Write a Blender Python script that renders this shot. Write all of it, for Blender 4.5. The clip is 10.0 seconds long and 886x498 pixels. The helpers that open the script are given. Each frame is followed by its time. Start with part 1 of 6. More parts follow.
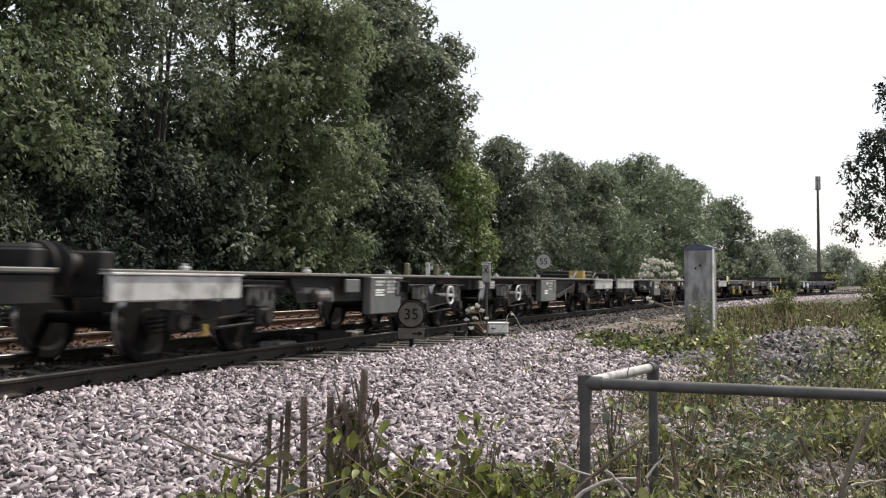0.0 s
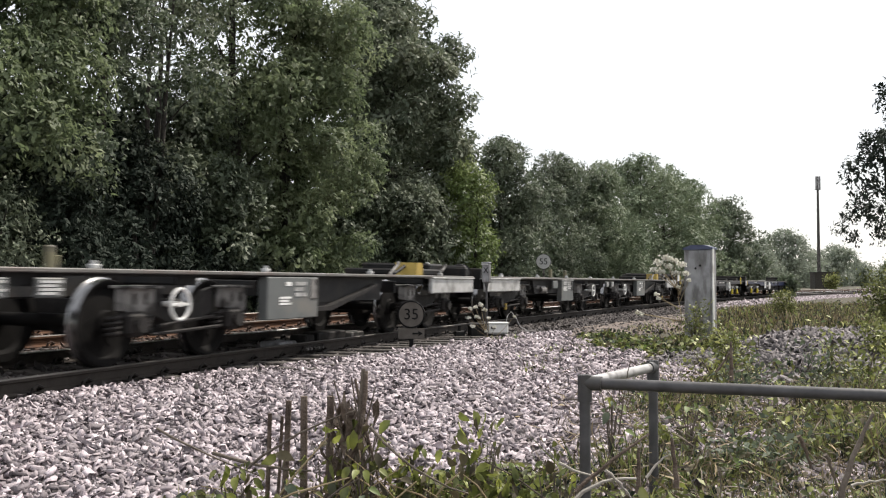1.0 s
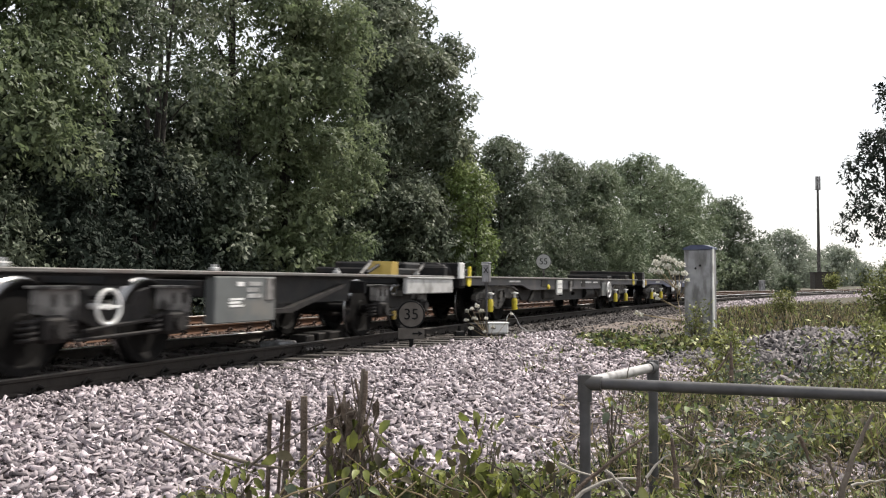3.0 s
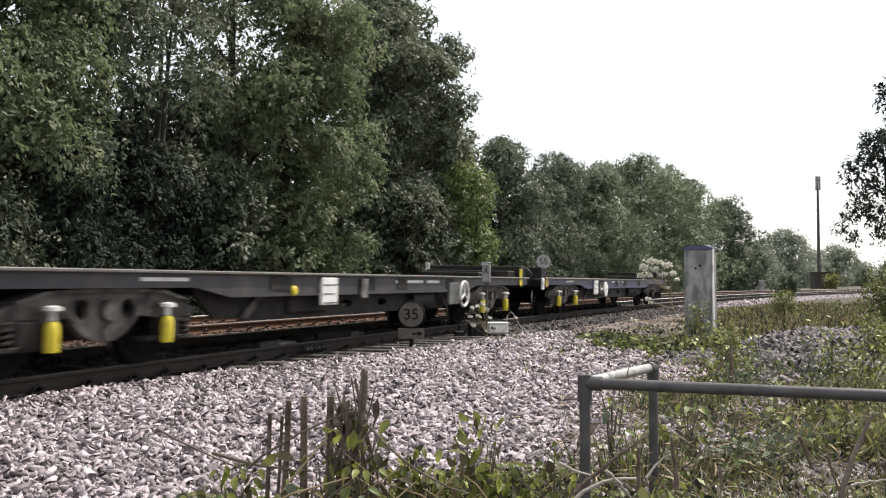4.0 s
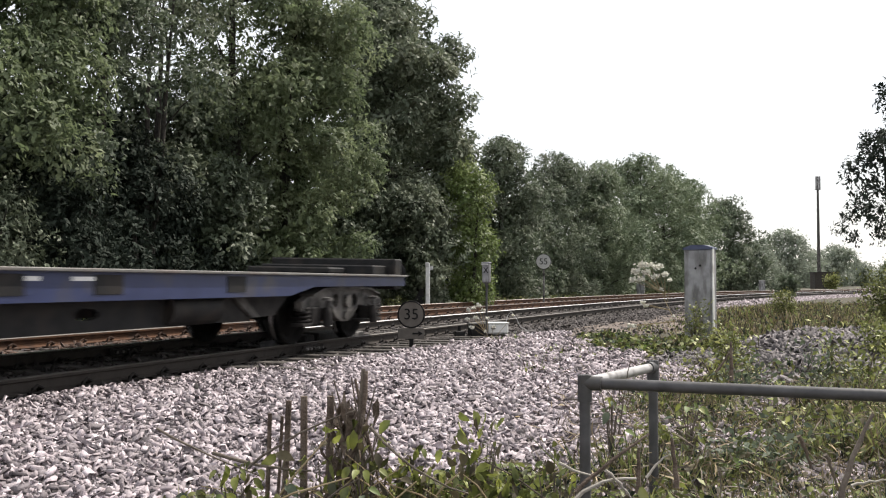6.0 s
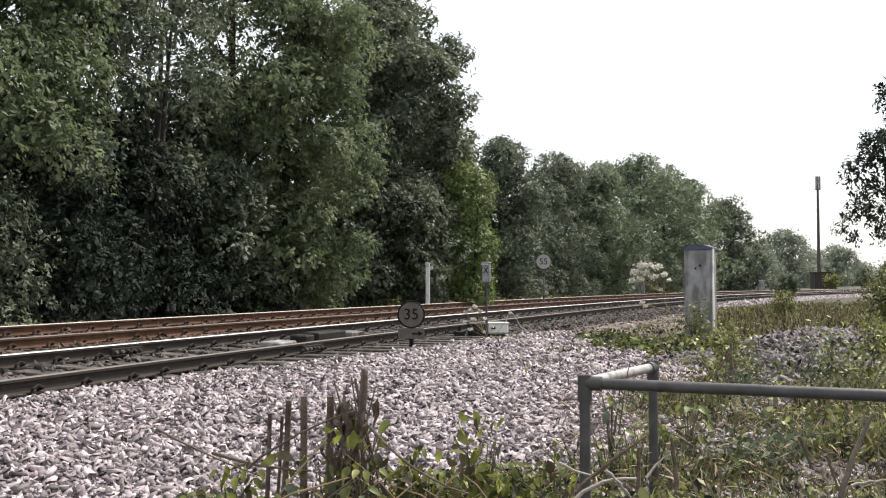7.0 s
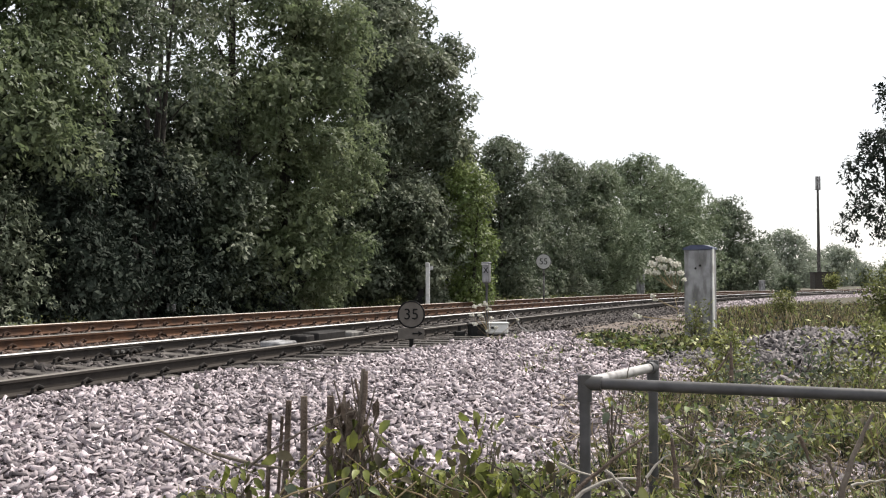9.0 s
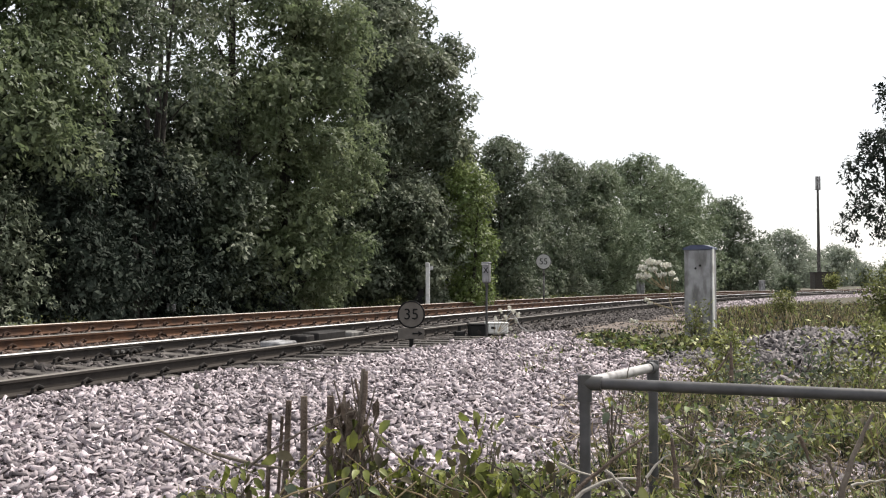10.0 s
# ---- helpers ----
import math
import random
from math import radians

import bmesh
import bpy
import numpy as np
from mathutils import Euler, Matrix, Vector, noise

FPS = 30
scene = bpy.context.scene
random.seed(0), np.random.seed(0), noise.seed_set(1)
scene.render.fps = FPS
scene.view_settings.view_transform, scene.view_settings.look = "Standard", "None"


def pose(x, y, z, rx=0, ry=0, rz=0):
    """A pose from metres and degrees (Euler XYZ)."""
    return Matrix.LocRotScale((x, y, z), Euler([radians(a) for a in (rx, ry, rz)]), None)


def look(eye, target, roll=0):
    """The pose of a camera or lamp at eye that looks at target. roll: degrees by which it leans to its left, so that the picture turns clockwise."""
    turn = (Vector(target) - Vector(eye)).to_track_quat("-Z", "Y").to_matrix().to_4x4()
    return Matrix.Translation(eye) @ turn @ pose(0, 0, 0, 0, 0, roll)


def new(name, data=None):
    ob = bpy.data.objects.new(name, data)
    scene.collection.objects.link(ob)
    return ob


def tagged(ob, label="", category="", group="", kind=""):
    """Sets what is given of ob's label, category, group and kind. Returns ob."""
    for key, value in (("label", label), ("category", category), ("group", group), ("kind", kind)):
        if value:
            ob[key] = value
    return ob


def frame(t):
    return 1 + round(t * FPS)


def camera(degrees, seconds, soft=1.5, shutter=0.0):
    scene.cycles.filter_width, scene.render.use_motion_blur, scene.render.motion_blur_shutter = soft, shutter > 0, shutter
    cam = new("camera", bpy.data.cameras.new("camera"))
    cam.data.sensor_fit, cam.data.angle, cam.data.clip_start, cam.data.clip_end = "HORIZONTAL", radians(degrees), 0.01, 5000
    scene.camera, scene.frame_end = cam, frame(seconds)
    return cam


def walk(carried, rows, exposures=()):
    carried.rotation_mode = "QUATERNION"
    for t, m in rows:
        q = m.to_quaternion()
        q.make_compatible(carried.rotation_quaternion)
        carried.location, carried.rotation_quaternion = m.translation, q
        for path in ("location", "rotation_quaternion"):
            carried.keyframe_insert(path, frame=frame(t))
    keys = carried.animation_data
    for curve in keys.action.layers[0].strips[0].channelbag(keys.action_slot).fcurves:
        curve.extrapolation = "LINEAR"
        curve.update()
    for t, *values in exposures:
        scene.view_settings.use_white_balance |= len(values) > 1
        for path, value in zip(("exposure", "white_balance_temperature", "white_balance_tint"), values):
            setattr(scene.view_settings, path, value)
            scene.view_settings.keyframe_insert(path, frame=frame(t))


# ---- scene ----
cam = camera(50.34, 10.0, soft=1.15, shutter=0.25)
EYE = (0.0, 0.0, 0.879)
walk(cam, [(0.0, pose(*EYE, 92.07, 0, 0)), (10.0, pose(*EYE, 92.07, 0, 0))], exposures=[(0.0, 0.17), (0.5, 0.25), (1.0, 0.31), (2.5, 0.34), (10.0, 0.34)])

# ---- light: hazy summer daylight, sun high ahead, over the near side of the line ----
SUN_AZ, SUN_EL = radians(55), radians(56)          # azimuth from +y towards +x
world = bpy.data.worlds.new("hazy_sky")
scene.world = world
world.use_nodes = True
wn, wl = world.node_tree.nodes, world.node_tree.links
sky = wn.new("ShaderNodeTexSky")
sky.sky_type, sky.sun_disc = "NISHITA", False
sky.sun_elevation, sky.sun_rotation = SUN_EL, SUN_AZ
sky.air_density, sky.dust_density, sky.ozone_density = 1.0, 2.0, 1.0
haze = wn.new("ShaderNodeMix")                     # thin white cloud over the whole sky
haze.data_type = "RGBA"
haze.inputs["Factor"].default_value = 0.7
wl.new(sky.outputs[0], haze.inputs["A"])
haze.inputs["B"].default_value = (6.9, 6.79, 6.72, 1)
wl.new(haze.outputs["Result"], wn["Background"].inputs[0])
wn["Background"].inputs[1].default_value = 0.15
sun = new("sun", bpy.data.lights.new("sun", "SUN"))
sun.data.energy, sun.data.angle, sun.data.color = 4.3, radians(1.5), (1.0, 0.93, 0.84)
sun.matrix_world = look((60 * math.sin(SUN_AZ), 60 * math.cos(SUN_AZ), 60 * math.tan(SUN_EL)), (0, 0, 0))


# ---- materials ----
def material(name, colors, scale=8.0, rough=0.7, metal=0.0, bump=0.0, bump_scale=60.0, island=0.0, per_object=0.0,
             translucent=0.0, detail=4.0, grime=None, grime_scale=1.5, grime_at=0.55, spec=0.5, streak=1.0):
    """Node material: a noise between colours, grime at a larger scale, fine bump, change from piece to piece."""
    m = bpy.data.materials.new(name)
    m.use_nodes = True
    n, l = m.node_tree.nodes, m.node_tree.links
    b = n["Principled BSDF"]
    geo = n.new("ShaderNodeTexCoord")
    tex = n.new("ShaderNodeTexNoise")
    tex.inputs["Scale"].default_value, tex.inputs["Detail"].default_value = scale, detail
    l.new(geo.outputs["Object"], tex.inputs["Vector"])
    ramp = n.new("ShaderNodeValToRGB")
    els = ramp.color_ramp.elements
    for i, c in enumerate(colors):
        at = 0.3 + 0.4 * i / max(1, len(colors) - 1)
        e = els[i] if i < 2 else els.new(at)
        e.position, e.color = at, (*c, 1)
    for i, c in enumerate(sorted(els, key=lambda e: e.position)):
        c.color = (*colors[min(i, len(colors) - 1)], 1)
    l.new(tex.outputs["Fac"], ramp.inputs[0])
    out = ramp.outputs[0]
    if grime:
        g = n.new("ShaderNodeTexNoise")
        g.inputs["Scale"].default_value, g.inputs["Detail"].default_value = grime_scale, 6.0
        stretch = n.new("ShaderNodeVectorMath")
        stretch.operation = "MULTIPLY"
        stretch.inputs[1].default_value = (1, 1, streak)
        l.new(geo.outputs["Object"], stretch.inputs[0])
        l.new(stretch.outputs[0], g.inputs["Vector"])
        mr = n.new("ShaderNodeMapRange")
        mr.inputs["From Min"].default_value, mr.inputs["From Max"].default_value = grime_at - 0.06, grime_at + 0.1
        l.new(g.outputs["Fac"], mr.inputs["Value"])
        mx = n.new("ShaderNodeMix")
        mx.data_type = "RGBA"
        l.new(mr.outputs[0], mx.inputs["Factor"])
        l.new(out, mx.inputs["A"])
        mx.inputs["B"].default_value = (*grime, 1)
        out = mx.outputs["Result"]
    if island or per_object:
        src = n.new("ShaderNodeNewGeometry" if island else "ShaderNodeObjectInfo")
        mr = n.new("ShaderNodeMapRange")
        k = island or per_object
        mr.inputs["To Min"].default_value, mr.inputs["To Max"].default_value = 1 - k, 1 + k
        l.new(src.outputs["Random Per Island" if island else "Random"], mr.inputs["Value"])
        hs = n.new("ShaderNodeHueSaturation")
        l.new(mr.outputs[0], hs.inputs["Value"])
        l.new(out, hs.inputs["Color"])
        out = hs.outputs[0]
    l.new(out, b.inputs["Base Color"])
    b.inputs["Roughness"].default_value, b.inputs["Metallic"].default_value = rough, metal
    b.inputs["Specular IOR Level"].default_value = spec
    if bump:
        t2 = n.new("ShaderNodeTexNoise")
        t2.inputs["Scale"].default_value, t2.inputs["Detail"].default_value = bump_scale, 5.0
        l.new(geo.outputs["Object"], t2.inputs["Vector"])
        bp = n.new("ShaderNodeBump")
        bp.inputs["Strength"].default_value, bp.inputs["Distance"].default_value = bump, 0.02
        l.new(t2.outputs["Fac"], bp.inputs["Height"])
        l.new(bp.outputs[0], b.inputs["Normal"])
    if translucent:
        tr = n.new("ShaderNodeBsdfTranslucent")
        l.new(out, tr.inputs["Color"])
        mix = n.new("ShaderNodeMixShader")
        mix.inputs[0].default_value = translucent
        l.new(b.outputs[0], mix.inputs[1])
        l.new(tr.outputs[0], mix.inputs[2])
        l.new(mix.outputs[0], n["Material Output"].inputs["Surface"])
    return m


SOIL = material("soil_and_dead_leaves", [(0.025, 0.021, 0.014), (0.045, 0.04, 0.022), (0.075, 0.064, 0.038)], 5, 0.95, bump=0.6, bump_scale=25, grime=(0.12, 0.095, 0.06), grime_scale=1.2, grime_at=0.6)
PATH = material("trodden_dusty_cinder_path", [(0.085, 0.066, 0.054), (0.135, 0.104, 0.086), (0.18, 0.15, 0.126)], 2.0, 0.95, bump=0.7, bump_scale=40)
# Bed tone is kept dark to paint the shade in gaps between stones.
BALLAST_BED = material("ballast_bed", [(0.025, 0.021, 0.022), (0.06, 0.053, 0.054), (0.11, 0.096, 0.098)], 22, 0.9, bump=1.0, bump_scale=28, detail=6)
STONE = material("pinkish_grey_granite_ballast", [(0.172, 0.147, 0.156), (0.33, 0.285, 0.30), (0.485, 0.43, 0.448)], 9, 0.85, bump=0.35, bump_scale=70, island=0.66)
DARK_STONE = material("dark_oiled_ballast", [(0.03, 0.026, 0.025), (0.07, 0.061, 0.058), (0.14, 0.123, 0.118)], 9, 0.9, bump=0.25, bump_scale=70, island=0.4)
HEAP_STONE = material("grey_weathered_stone", [(0.07, 0.063, 0.064), (0.15, 0.135, 0.137), (0.25, 0.228, 0.23)], 9, 0.88, bump=0.25, bump_scale=70, island=0.45)
RAIL_GREY = material("grey_brown_rail_steel", [(0.024, 0.0205, 0.0185), (0.043, 0.0365, 0.032), (0.032, 0.0265, 0.023)], 6, 0.8, 0.0, spec=0.2, bump=0.15, bump_scale=90)
RAIL_RUST = material("orange_rusted_rail_steel", [(0.058, 0.033, 0.023), (0.102, 0.053, 0.031), (0.074, 0.042, 0.028)], 5, 0.9, 0.0, spec=0.2, bump=0.25, bump_scale=90, grime=(0.06, 0.038, 0.029), grime_scale=2.2, grime_at=0.56)
RAIL_TOP = material("polished_running_surface", [(0.70, 0.69, 0.67), (0.80, 0.79, 0.78)], 4, 0.42, 1.0)
# Dull rail head made paler, with the light on it in the colour.
RAIL_DULL = material("dull_running_surface_paled_as_lit", [(0.42, 0.38, 0.35), (0.52, 0.48, 0.44)], 4, 0.5, 0.7)
RAIL_BROWN = material("dull_brown_rail_head", [(0.11, 0.10, 0.09), (0.16, 0.145, 0.13)], 4, 0.55, 0.3)
SLEEPER = material("dark_oiled_timber_sleeper", [(0.032, 0.028, 0.025), (0.065, 0.057, 0.051), (0.11, 0.096, 0.086)], 7, 0.9, bump=0.5, bump_scale=35, per_object=0.25)
CLIP = material("oily_cast_iron", [(0.013, 0.012, 0.011), (0.028, 0.024, 0.022)], 20, 0.85, spec=0.2)
CLIP_RUST = material("rusted_cast_iron", [(0.028, 0.018, 0.014), (0.055, 0.033, 0.023)], 20, 0.9, spec=0.2)
RUST_STONE = material("rust_stained_ballast", [(0.045, 0.032, 0.027), (0.095, 0.06, 0.045), (0.15, 0.10, 0.077)], 9, 0.9, bump=0.25, bump_scale=70, island=0.4)
# Wheel steel made near black: the shade under the wagons is in it.
WHEEL = material("shade_darkened_wheel_steel", [(0.005, 0.0047, 0.0045), (0.011, 0.010, 0.0095)], 9, 0.85, spec=0.15)
STALK = material("weathered_brown_stalk", [(0.065, 0.049, 0.039), (0.13, 0.10, 0.08), (0.20, 0.165, 0.135)], 14, 0.95, bump=0.5, bump_scale=80, spec=0.2)
BLACK = material("sooty_black_paint", [(0.006, 0.006, 0.0065), (0.012, 0.012, 0.0125), (0.018, 0.017, 0.016)], 5, 0.65, bump=0.1, spec=0.25, grime=(0.026, 0.022, 0.019), grime_scale=3)
# Brake-dust brown, lowered further for the shade under the wagons.
STEEL_DARK = material("shade_darkened_brake_dust_steel", [(0.008, 0.0072, 0.0068), (0.017, 0.015, 0.014), (0.03, 0.026, 0.024)], 7, 0.75, 0.0, spec=0.3, bump=0.2)
FRAME_GREY = material("dusty_grey_bogie_paint", [(0.12, 0.115, 0.108), (0.18, 0.172, 0.162), (0.24, 0.23, 0.218)], 6, 0.7, bump=0.15, grime=(0.022, 0.019, 0.017), grime_scale=5, grime_at=0.5)
FRAME_BROWN = material("brown_grey_bogie_paint", [(0.052, 0.048, 0.043), (0.088, 0.081, 0.074), (0.14, 0.13, 0.118)], 6, 0.75, bump=0.15, grime=(0.016, 0.014, 0.012), grime_scale=5, grime_at=0.5)
DECK_STRIP = material("worn_pale_deck_edge", [(0.10, 0.098, 0.09), (0.16, 0.155, 0.145)], 5, 0.6, 0.1, grime=(0.12, 0.1, 0.09), grime_scale=2)
PANEL = material("grey_green_cabinet_paint", [(0.09, 0.097, 0.095), (0.12, 0.128, 0.125)], 3, 0.55, grime=(0.15, 0.145, 0.13), grime_scale=2.5, grime_at=0.6)
WHITE = material("grubby_white_paint", [(0.62, 0.62, 0.60), (0.74, 0.74, 0.72)], 5, 0.5, grime=(0.42, 0.40, 0.37), grime_scale=4, grime_at=0.62)
SILVER = material("galvanised_pale_sheet", [(0.40, 0.40, 0.395), (0.54, 0.54, 0.53)], 5, 0.4, 0.1, grime=(0.22, 0.215, 0.205), grime_scale=3, grime_at=0.56)
YELLOW = material("bright_yellow_damper_paint", [(0.62, 0.50, 0.03), (0.72, 0.60, 0.05)], 6, 0.45, grime=(0.4, 0.32, 0.06), grime_scale=7, grime_at=0.65)
OCHRE = material("ochre_yellow_box_paint", [(0.36, 0.25, 0.05), (0.45, 0.32, 0.07)], 4, 0.6, grime=(0.25, 0.18, 0.06), grime_scale=3)
WAGON_GREY = material("mid_grey_wagon_paint", [(0.027, 0.026, 0.031), (0.042, 0.040, 0.046)], 2.5, 0.55, grime=(0.07, 0.06, 0.055), grime_scale=2, grime_at=0.6)
WAGON_BLUE = material("dark_blue_wagon_paint", [(0.014, 0.021, 0.066), (0.023, 0.033, 0.094)], 2.5, 0.45, grime=(0.045, 0.045, 0.06), grime_scale=2, grime_at=0.6)
DECK_TOP = material("dusty_steel_deck", [(0.05, 0.048, 0.045), (0.09, 0.087, 0.082)], 3, 0.8, 0.0, bump=0.1)
TREAD = material("worn_bright_wheel_tread", [(0.20, 0.20, 0.205), (0.32, 0.32, 0.32)], 5, 0.25, 1.0)
DULL_POST = material("dull_olive_post_paint", [(0.13, 0.12, 0.07), (0.20, 0.185, 0.11)], 6, 0.7, grime=(0.07, 0.065, 0.05), grime_scale=6)
# Two tube colours paint the handrail's sunlit return and its shaded front.
LIT_TUBE = material("sunlit_pale_tube", [(0.30, 0.29, 0.28), (0.46, 0.45, 0.44)], 12, 0.5, 0.3, grime=(0.12, 0.11, 0.1), grime_scale=8)
GALV = material("shaded_weathered_galvanised_tube", [(0.045, 0.044, 0.046), (0.065, 0.064, 0.066), (0.09, 0.088, 0.09)], 14, 0.55, 0.25, bump=0.08, grime=(0.06, 0.058, 0.055), grime_scale=8)
CONCRETE = material("streaked_grey_concrete", [(0.20, 0.20, 0.205), (0.30, 0.30, 0.31), (0.36, 0.36, 0.365)], 5, 0.85, bump=0.2, grime=(0.15, 0.146, 0.146), grime_scale=7, grime_at=0.53, streak=0.3)
SIGN_GREY = material("dirty_sign_face", [(0.10, 0.09, 0.08), (0.145, 0.132, 0.118)], 8, 0.85, spec=0.1)
SIGN_PALE = material("pale_sign_face", [(0.42, 0.42, 0.41), (0.5, 0.5, 0.49)], 8, 0.6)
SIGN_BLACK = material("sign_black", [(0.008, 0.008, 0.008), (0.014, 0.014, 0.014)], 8, 0.8, spec=0.15)
# Bark tone is halved to carry the shade under the crowns.
BARK = material("shaded_grey_brown_bark", [(0.018, 0.016, 0.013), (0.038, 0.033, 0.028), (0.06, 0.052, 0.044)], 9, 0.95, bump=0.8, bump_scale=22)
LEAF = material("dark_green_ash_leaves", [(0.063, 0.085, 0.052), (0.105, 0.132, 0.082), (0.172, 0.192, 0.133)], 0.7, 0.6, island=0.24, translucent=0.36)
# Sunlight on the big front crowns is put into this lighter leaf colour.
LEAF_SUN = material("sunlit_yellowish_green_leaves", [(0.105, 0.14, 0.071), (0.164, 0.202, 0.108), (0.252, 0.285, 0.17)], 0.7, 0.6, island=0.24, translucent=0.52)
# Leaf green darkened to carry shade under the canopy and among weeds.
LEAF_SHADE = material("shade_darkened_green_leaves", [(0.019, 0.027, 0.02), (0.032, 0.043, 0.032), (0.057, 0.069, 0.053)], 0.8, 0.7, island=0.3, translucent=0.15, spec=0.15)
LEAF_B = material("bluish_green_leaves", [(0.086, 0.112, 0.072), (0.137, 0.163, 0.105), (0.21, 0.23, 0.159)], 0.7, 0.6, island=0.24, translucent=0.36)
# Light green of its own, greyed and paled to stand for haze.
LEAF_SOFT = material("light_green_leaves_greyed_by_haze", [(0.108, 0.146, 0.085), (0.156, 0.197, 0.114), (0.21, 0.248, 0.155)], 0.4, 0.6, island=0.15, translucent=0.26)
# Pale bluish tone paints the distance haze over the farthest trees.
LEAF_HAZE = material("haze_paled_bluish_green_leaves", [(0.18, 0.21, 0.16), (0.23, 0.265, 0.20), (0.28, 0.31, 0.24)], 0.2, 0.6, island=0.3, translucent=0.4)
LEAF_FRESH = material("fresh_green_leaves", [(0.096, 0.145, 0.04), (0.142, 0.19, 0.056), (0.2, 0.24, 0.085)], 0.6, 0.55, island=0.4, translucent=0.35)
WEED = material("yellow_green_weed_leaves", [(0.045, 0.06, 0.018), (0.16, 0.18, 0.05), (0.36, 0.36, 0.14)], 6, 0.5, island=0.7, translucent=0.28)
WEED_LIME = material("lime_yellow_weed_leaves", [(0.08, 0.10, 0.024), (0.20, 0.225, 0.05), (0.34, 0.35, 0.10)], 9, 0.55, island=0.55, translucent=0.45)
DRY = material("dry_straw_stalks", [(0.16, 0.115, 0.065), (0.28, 0.22, 0.13), (0.40, 0.33, 0.22)], 3, 0.9, island=0.45)
WITHERED = material("withered_olive_brown_leaves", [(0.05, 0.042, 0.024), (0.10, 0.085, 0.048), (0.18, 0.15, 0.088)], 6, 0.8, island=0.5, translucent=0.2)
BLEACHED = material("bleached_grey_cane", [(0.24, 0.22, 0.19), (0.34, 0.315, 0.275), (0.44, 0.41, 0.37)], 8, 0.9, bump=0.3)
TWIG = material("dead_brown_stems", [(0.06, 0.048, 0.038), (0.115, 0.094, 0.075), (0.18, 0.15, 0.12)], 7, 0.9, bump=0.3, island=0.3)
PETAL = material("cream_white_blossom", [(0.62, 0.60, 0.52), (0.75, 0.74, 0.68)], 9, 0.8, island=0.2, translucent=0.3)


# ---- mesh tools ----
class Build:
    """Collects vertices and faces for one mesh."""

    def __init__(self):
        self.v, self.f, self.k = [], [], []

    def add(self, verts, faces, k=0):
        o = len(self.v)
        self.v += [tuple(p) for p in verts]
        self.f += [tuple(i + o for i in q) for q in faces]
        self.k += [k] * len(faces)
        return self

    def box(self, c, s, b=0.01, k=0, turn=None):
        """A box with chamfered edges: centre, full size, chamfer."""
        h = [a / 2 for a in s]
        b = min(b, *(a * 0.45 for a in h))
        vs, ix = [], {}
        for sx in (-1, 1):
            for sy in (-1, 1):
                for sz in (-1, 1):
                    sg = (sx, sy, sz)
                    for ax in range(3):
                        ix[sg, ax] = len(vs)
                        vs.append([sg[i] * (h[i] if i == ax else h[i] - b) for i in range(3)])
        fs = []
        for ax in range(3):
            u, w = (ax + 1) % 3, (ax + 2) % 3
            for s0 in (-1, 1):
                q = []
                for a, d in ((-1, -1), (1, -1), (1, 1), (-1, 1)):
                    sg = [0, 0, 0]
                    sg[ax], sg[u], sg[w] = s0, a, d
                    q.append(ix[tuple(sg), ax])
                fs.append(q if s0 > 0 else q[::-1])
            for a in (-1, 1):
                for d in (-1, 1):
                    p, q = [0, 0, 0], [0, 0, 0]
                    p[u], p[w], q[u], q[w] = a, d, a, d
                    p[ax], q[ax] = -1, 1
                    e = [ix[tuple(p), u], ix[tuple(q), u], ix[tuple(q), w], ix[tuple(p), w]]
                    fs.append(e if a * d > 0 else e[::-1])
        for sg in {t for t, _ in ix}:
            e = [ix[sg, 0], ix[sg, 1], ix[sg, 2]]
            fs.append(e if sg[0] * sg[1] * sg[2] > 0 else e[::-1])
        m = turn or Matrix()
        return self.add([m @ Vector(p) + Vector(c) for p in vs], fs, k)

    def rod(self, a, b, r, r2=None, n=10, k=0, caps=True):
        """A round bar from a to b."""
        a, b = Vector(a), Vector(b)
        d = (b - a).normalized()
        u = d.orthogonal().normalized()
        w = d.cross(u)
        r2 = r if r2 is None else r2
        vs = [p + q * (u * math.cos(t) + w * math.sin(t)) for p, q in ((a, r), (b, r2)) for t in [2 * math.pi * i / n for i in range(n)]]
        fs = [(i, (i + 1) % n, n + (i + 1) % n, n + i) for i in range(n)]
        if caps:
            fs += [tuple(range(n))[::-1], tuple(range(n, 2 * n))]
        return self.add(vs, fs, k)

    def tube(self, pts, r, n=8, k=0):
        """A round bar along points; r may be a list."""
        pts = [Vector(p) for p in pts]
        rs = r if isinstance(r, (list, tuple)) else [r] * len(pts)
        vs, fs = [], []
        u = None
        for i, p in enumerate(pts):
            d = (pts[min(i + 1, len(pts) - 1)] - pts[max(i - 1, 0)]).normalized()
            u = d.orthogonal().normalized() if u is None else (u - d * u.dot(d)).normalized()
            w = d.cross(u)
            vs += [p + rs[i] * (u * math.cos(2 * math.pi * j / n) + w * math.sin(2 * math.pi * j / n)) for j in range(n)]
        for i in range(len(pts) - 1):
            fs += [(i * n + j, i * n + (j + 1) % n, (i + 1) * n + (j + 1) % n, (i + 1) * n + j) for j in range(n)]
        fs += [tuple(range(n))[::-1], tuple(range((len(pts) - 1) * n, len(pts) * n))]
        return self.add(vs, fs, k)

    def lathe(self, profile, axis_pose, n=20, k=0, closed=False):
        """Turns (radius, height) pairs round the z axis of axis_pose."""
        vs = [axis_pose @ Vector((r * math.cos(2 * math.pi * j / n), r * math.sin(2 * math.pi * j / n), z)) for r, z in profile for j in range(n)]
        m = len(profile)
        fs = []
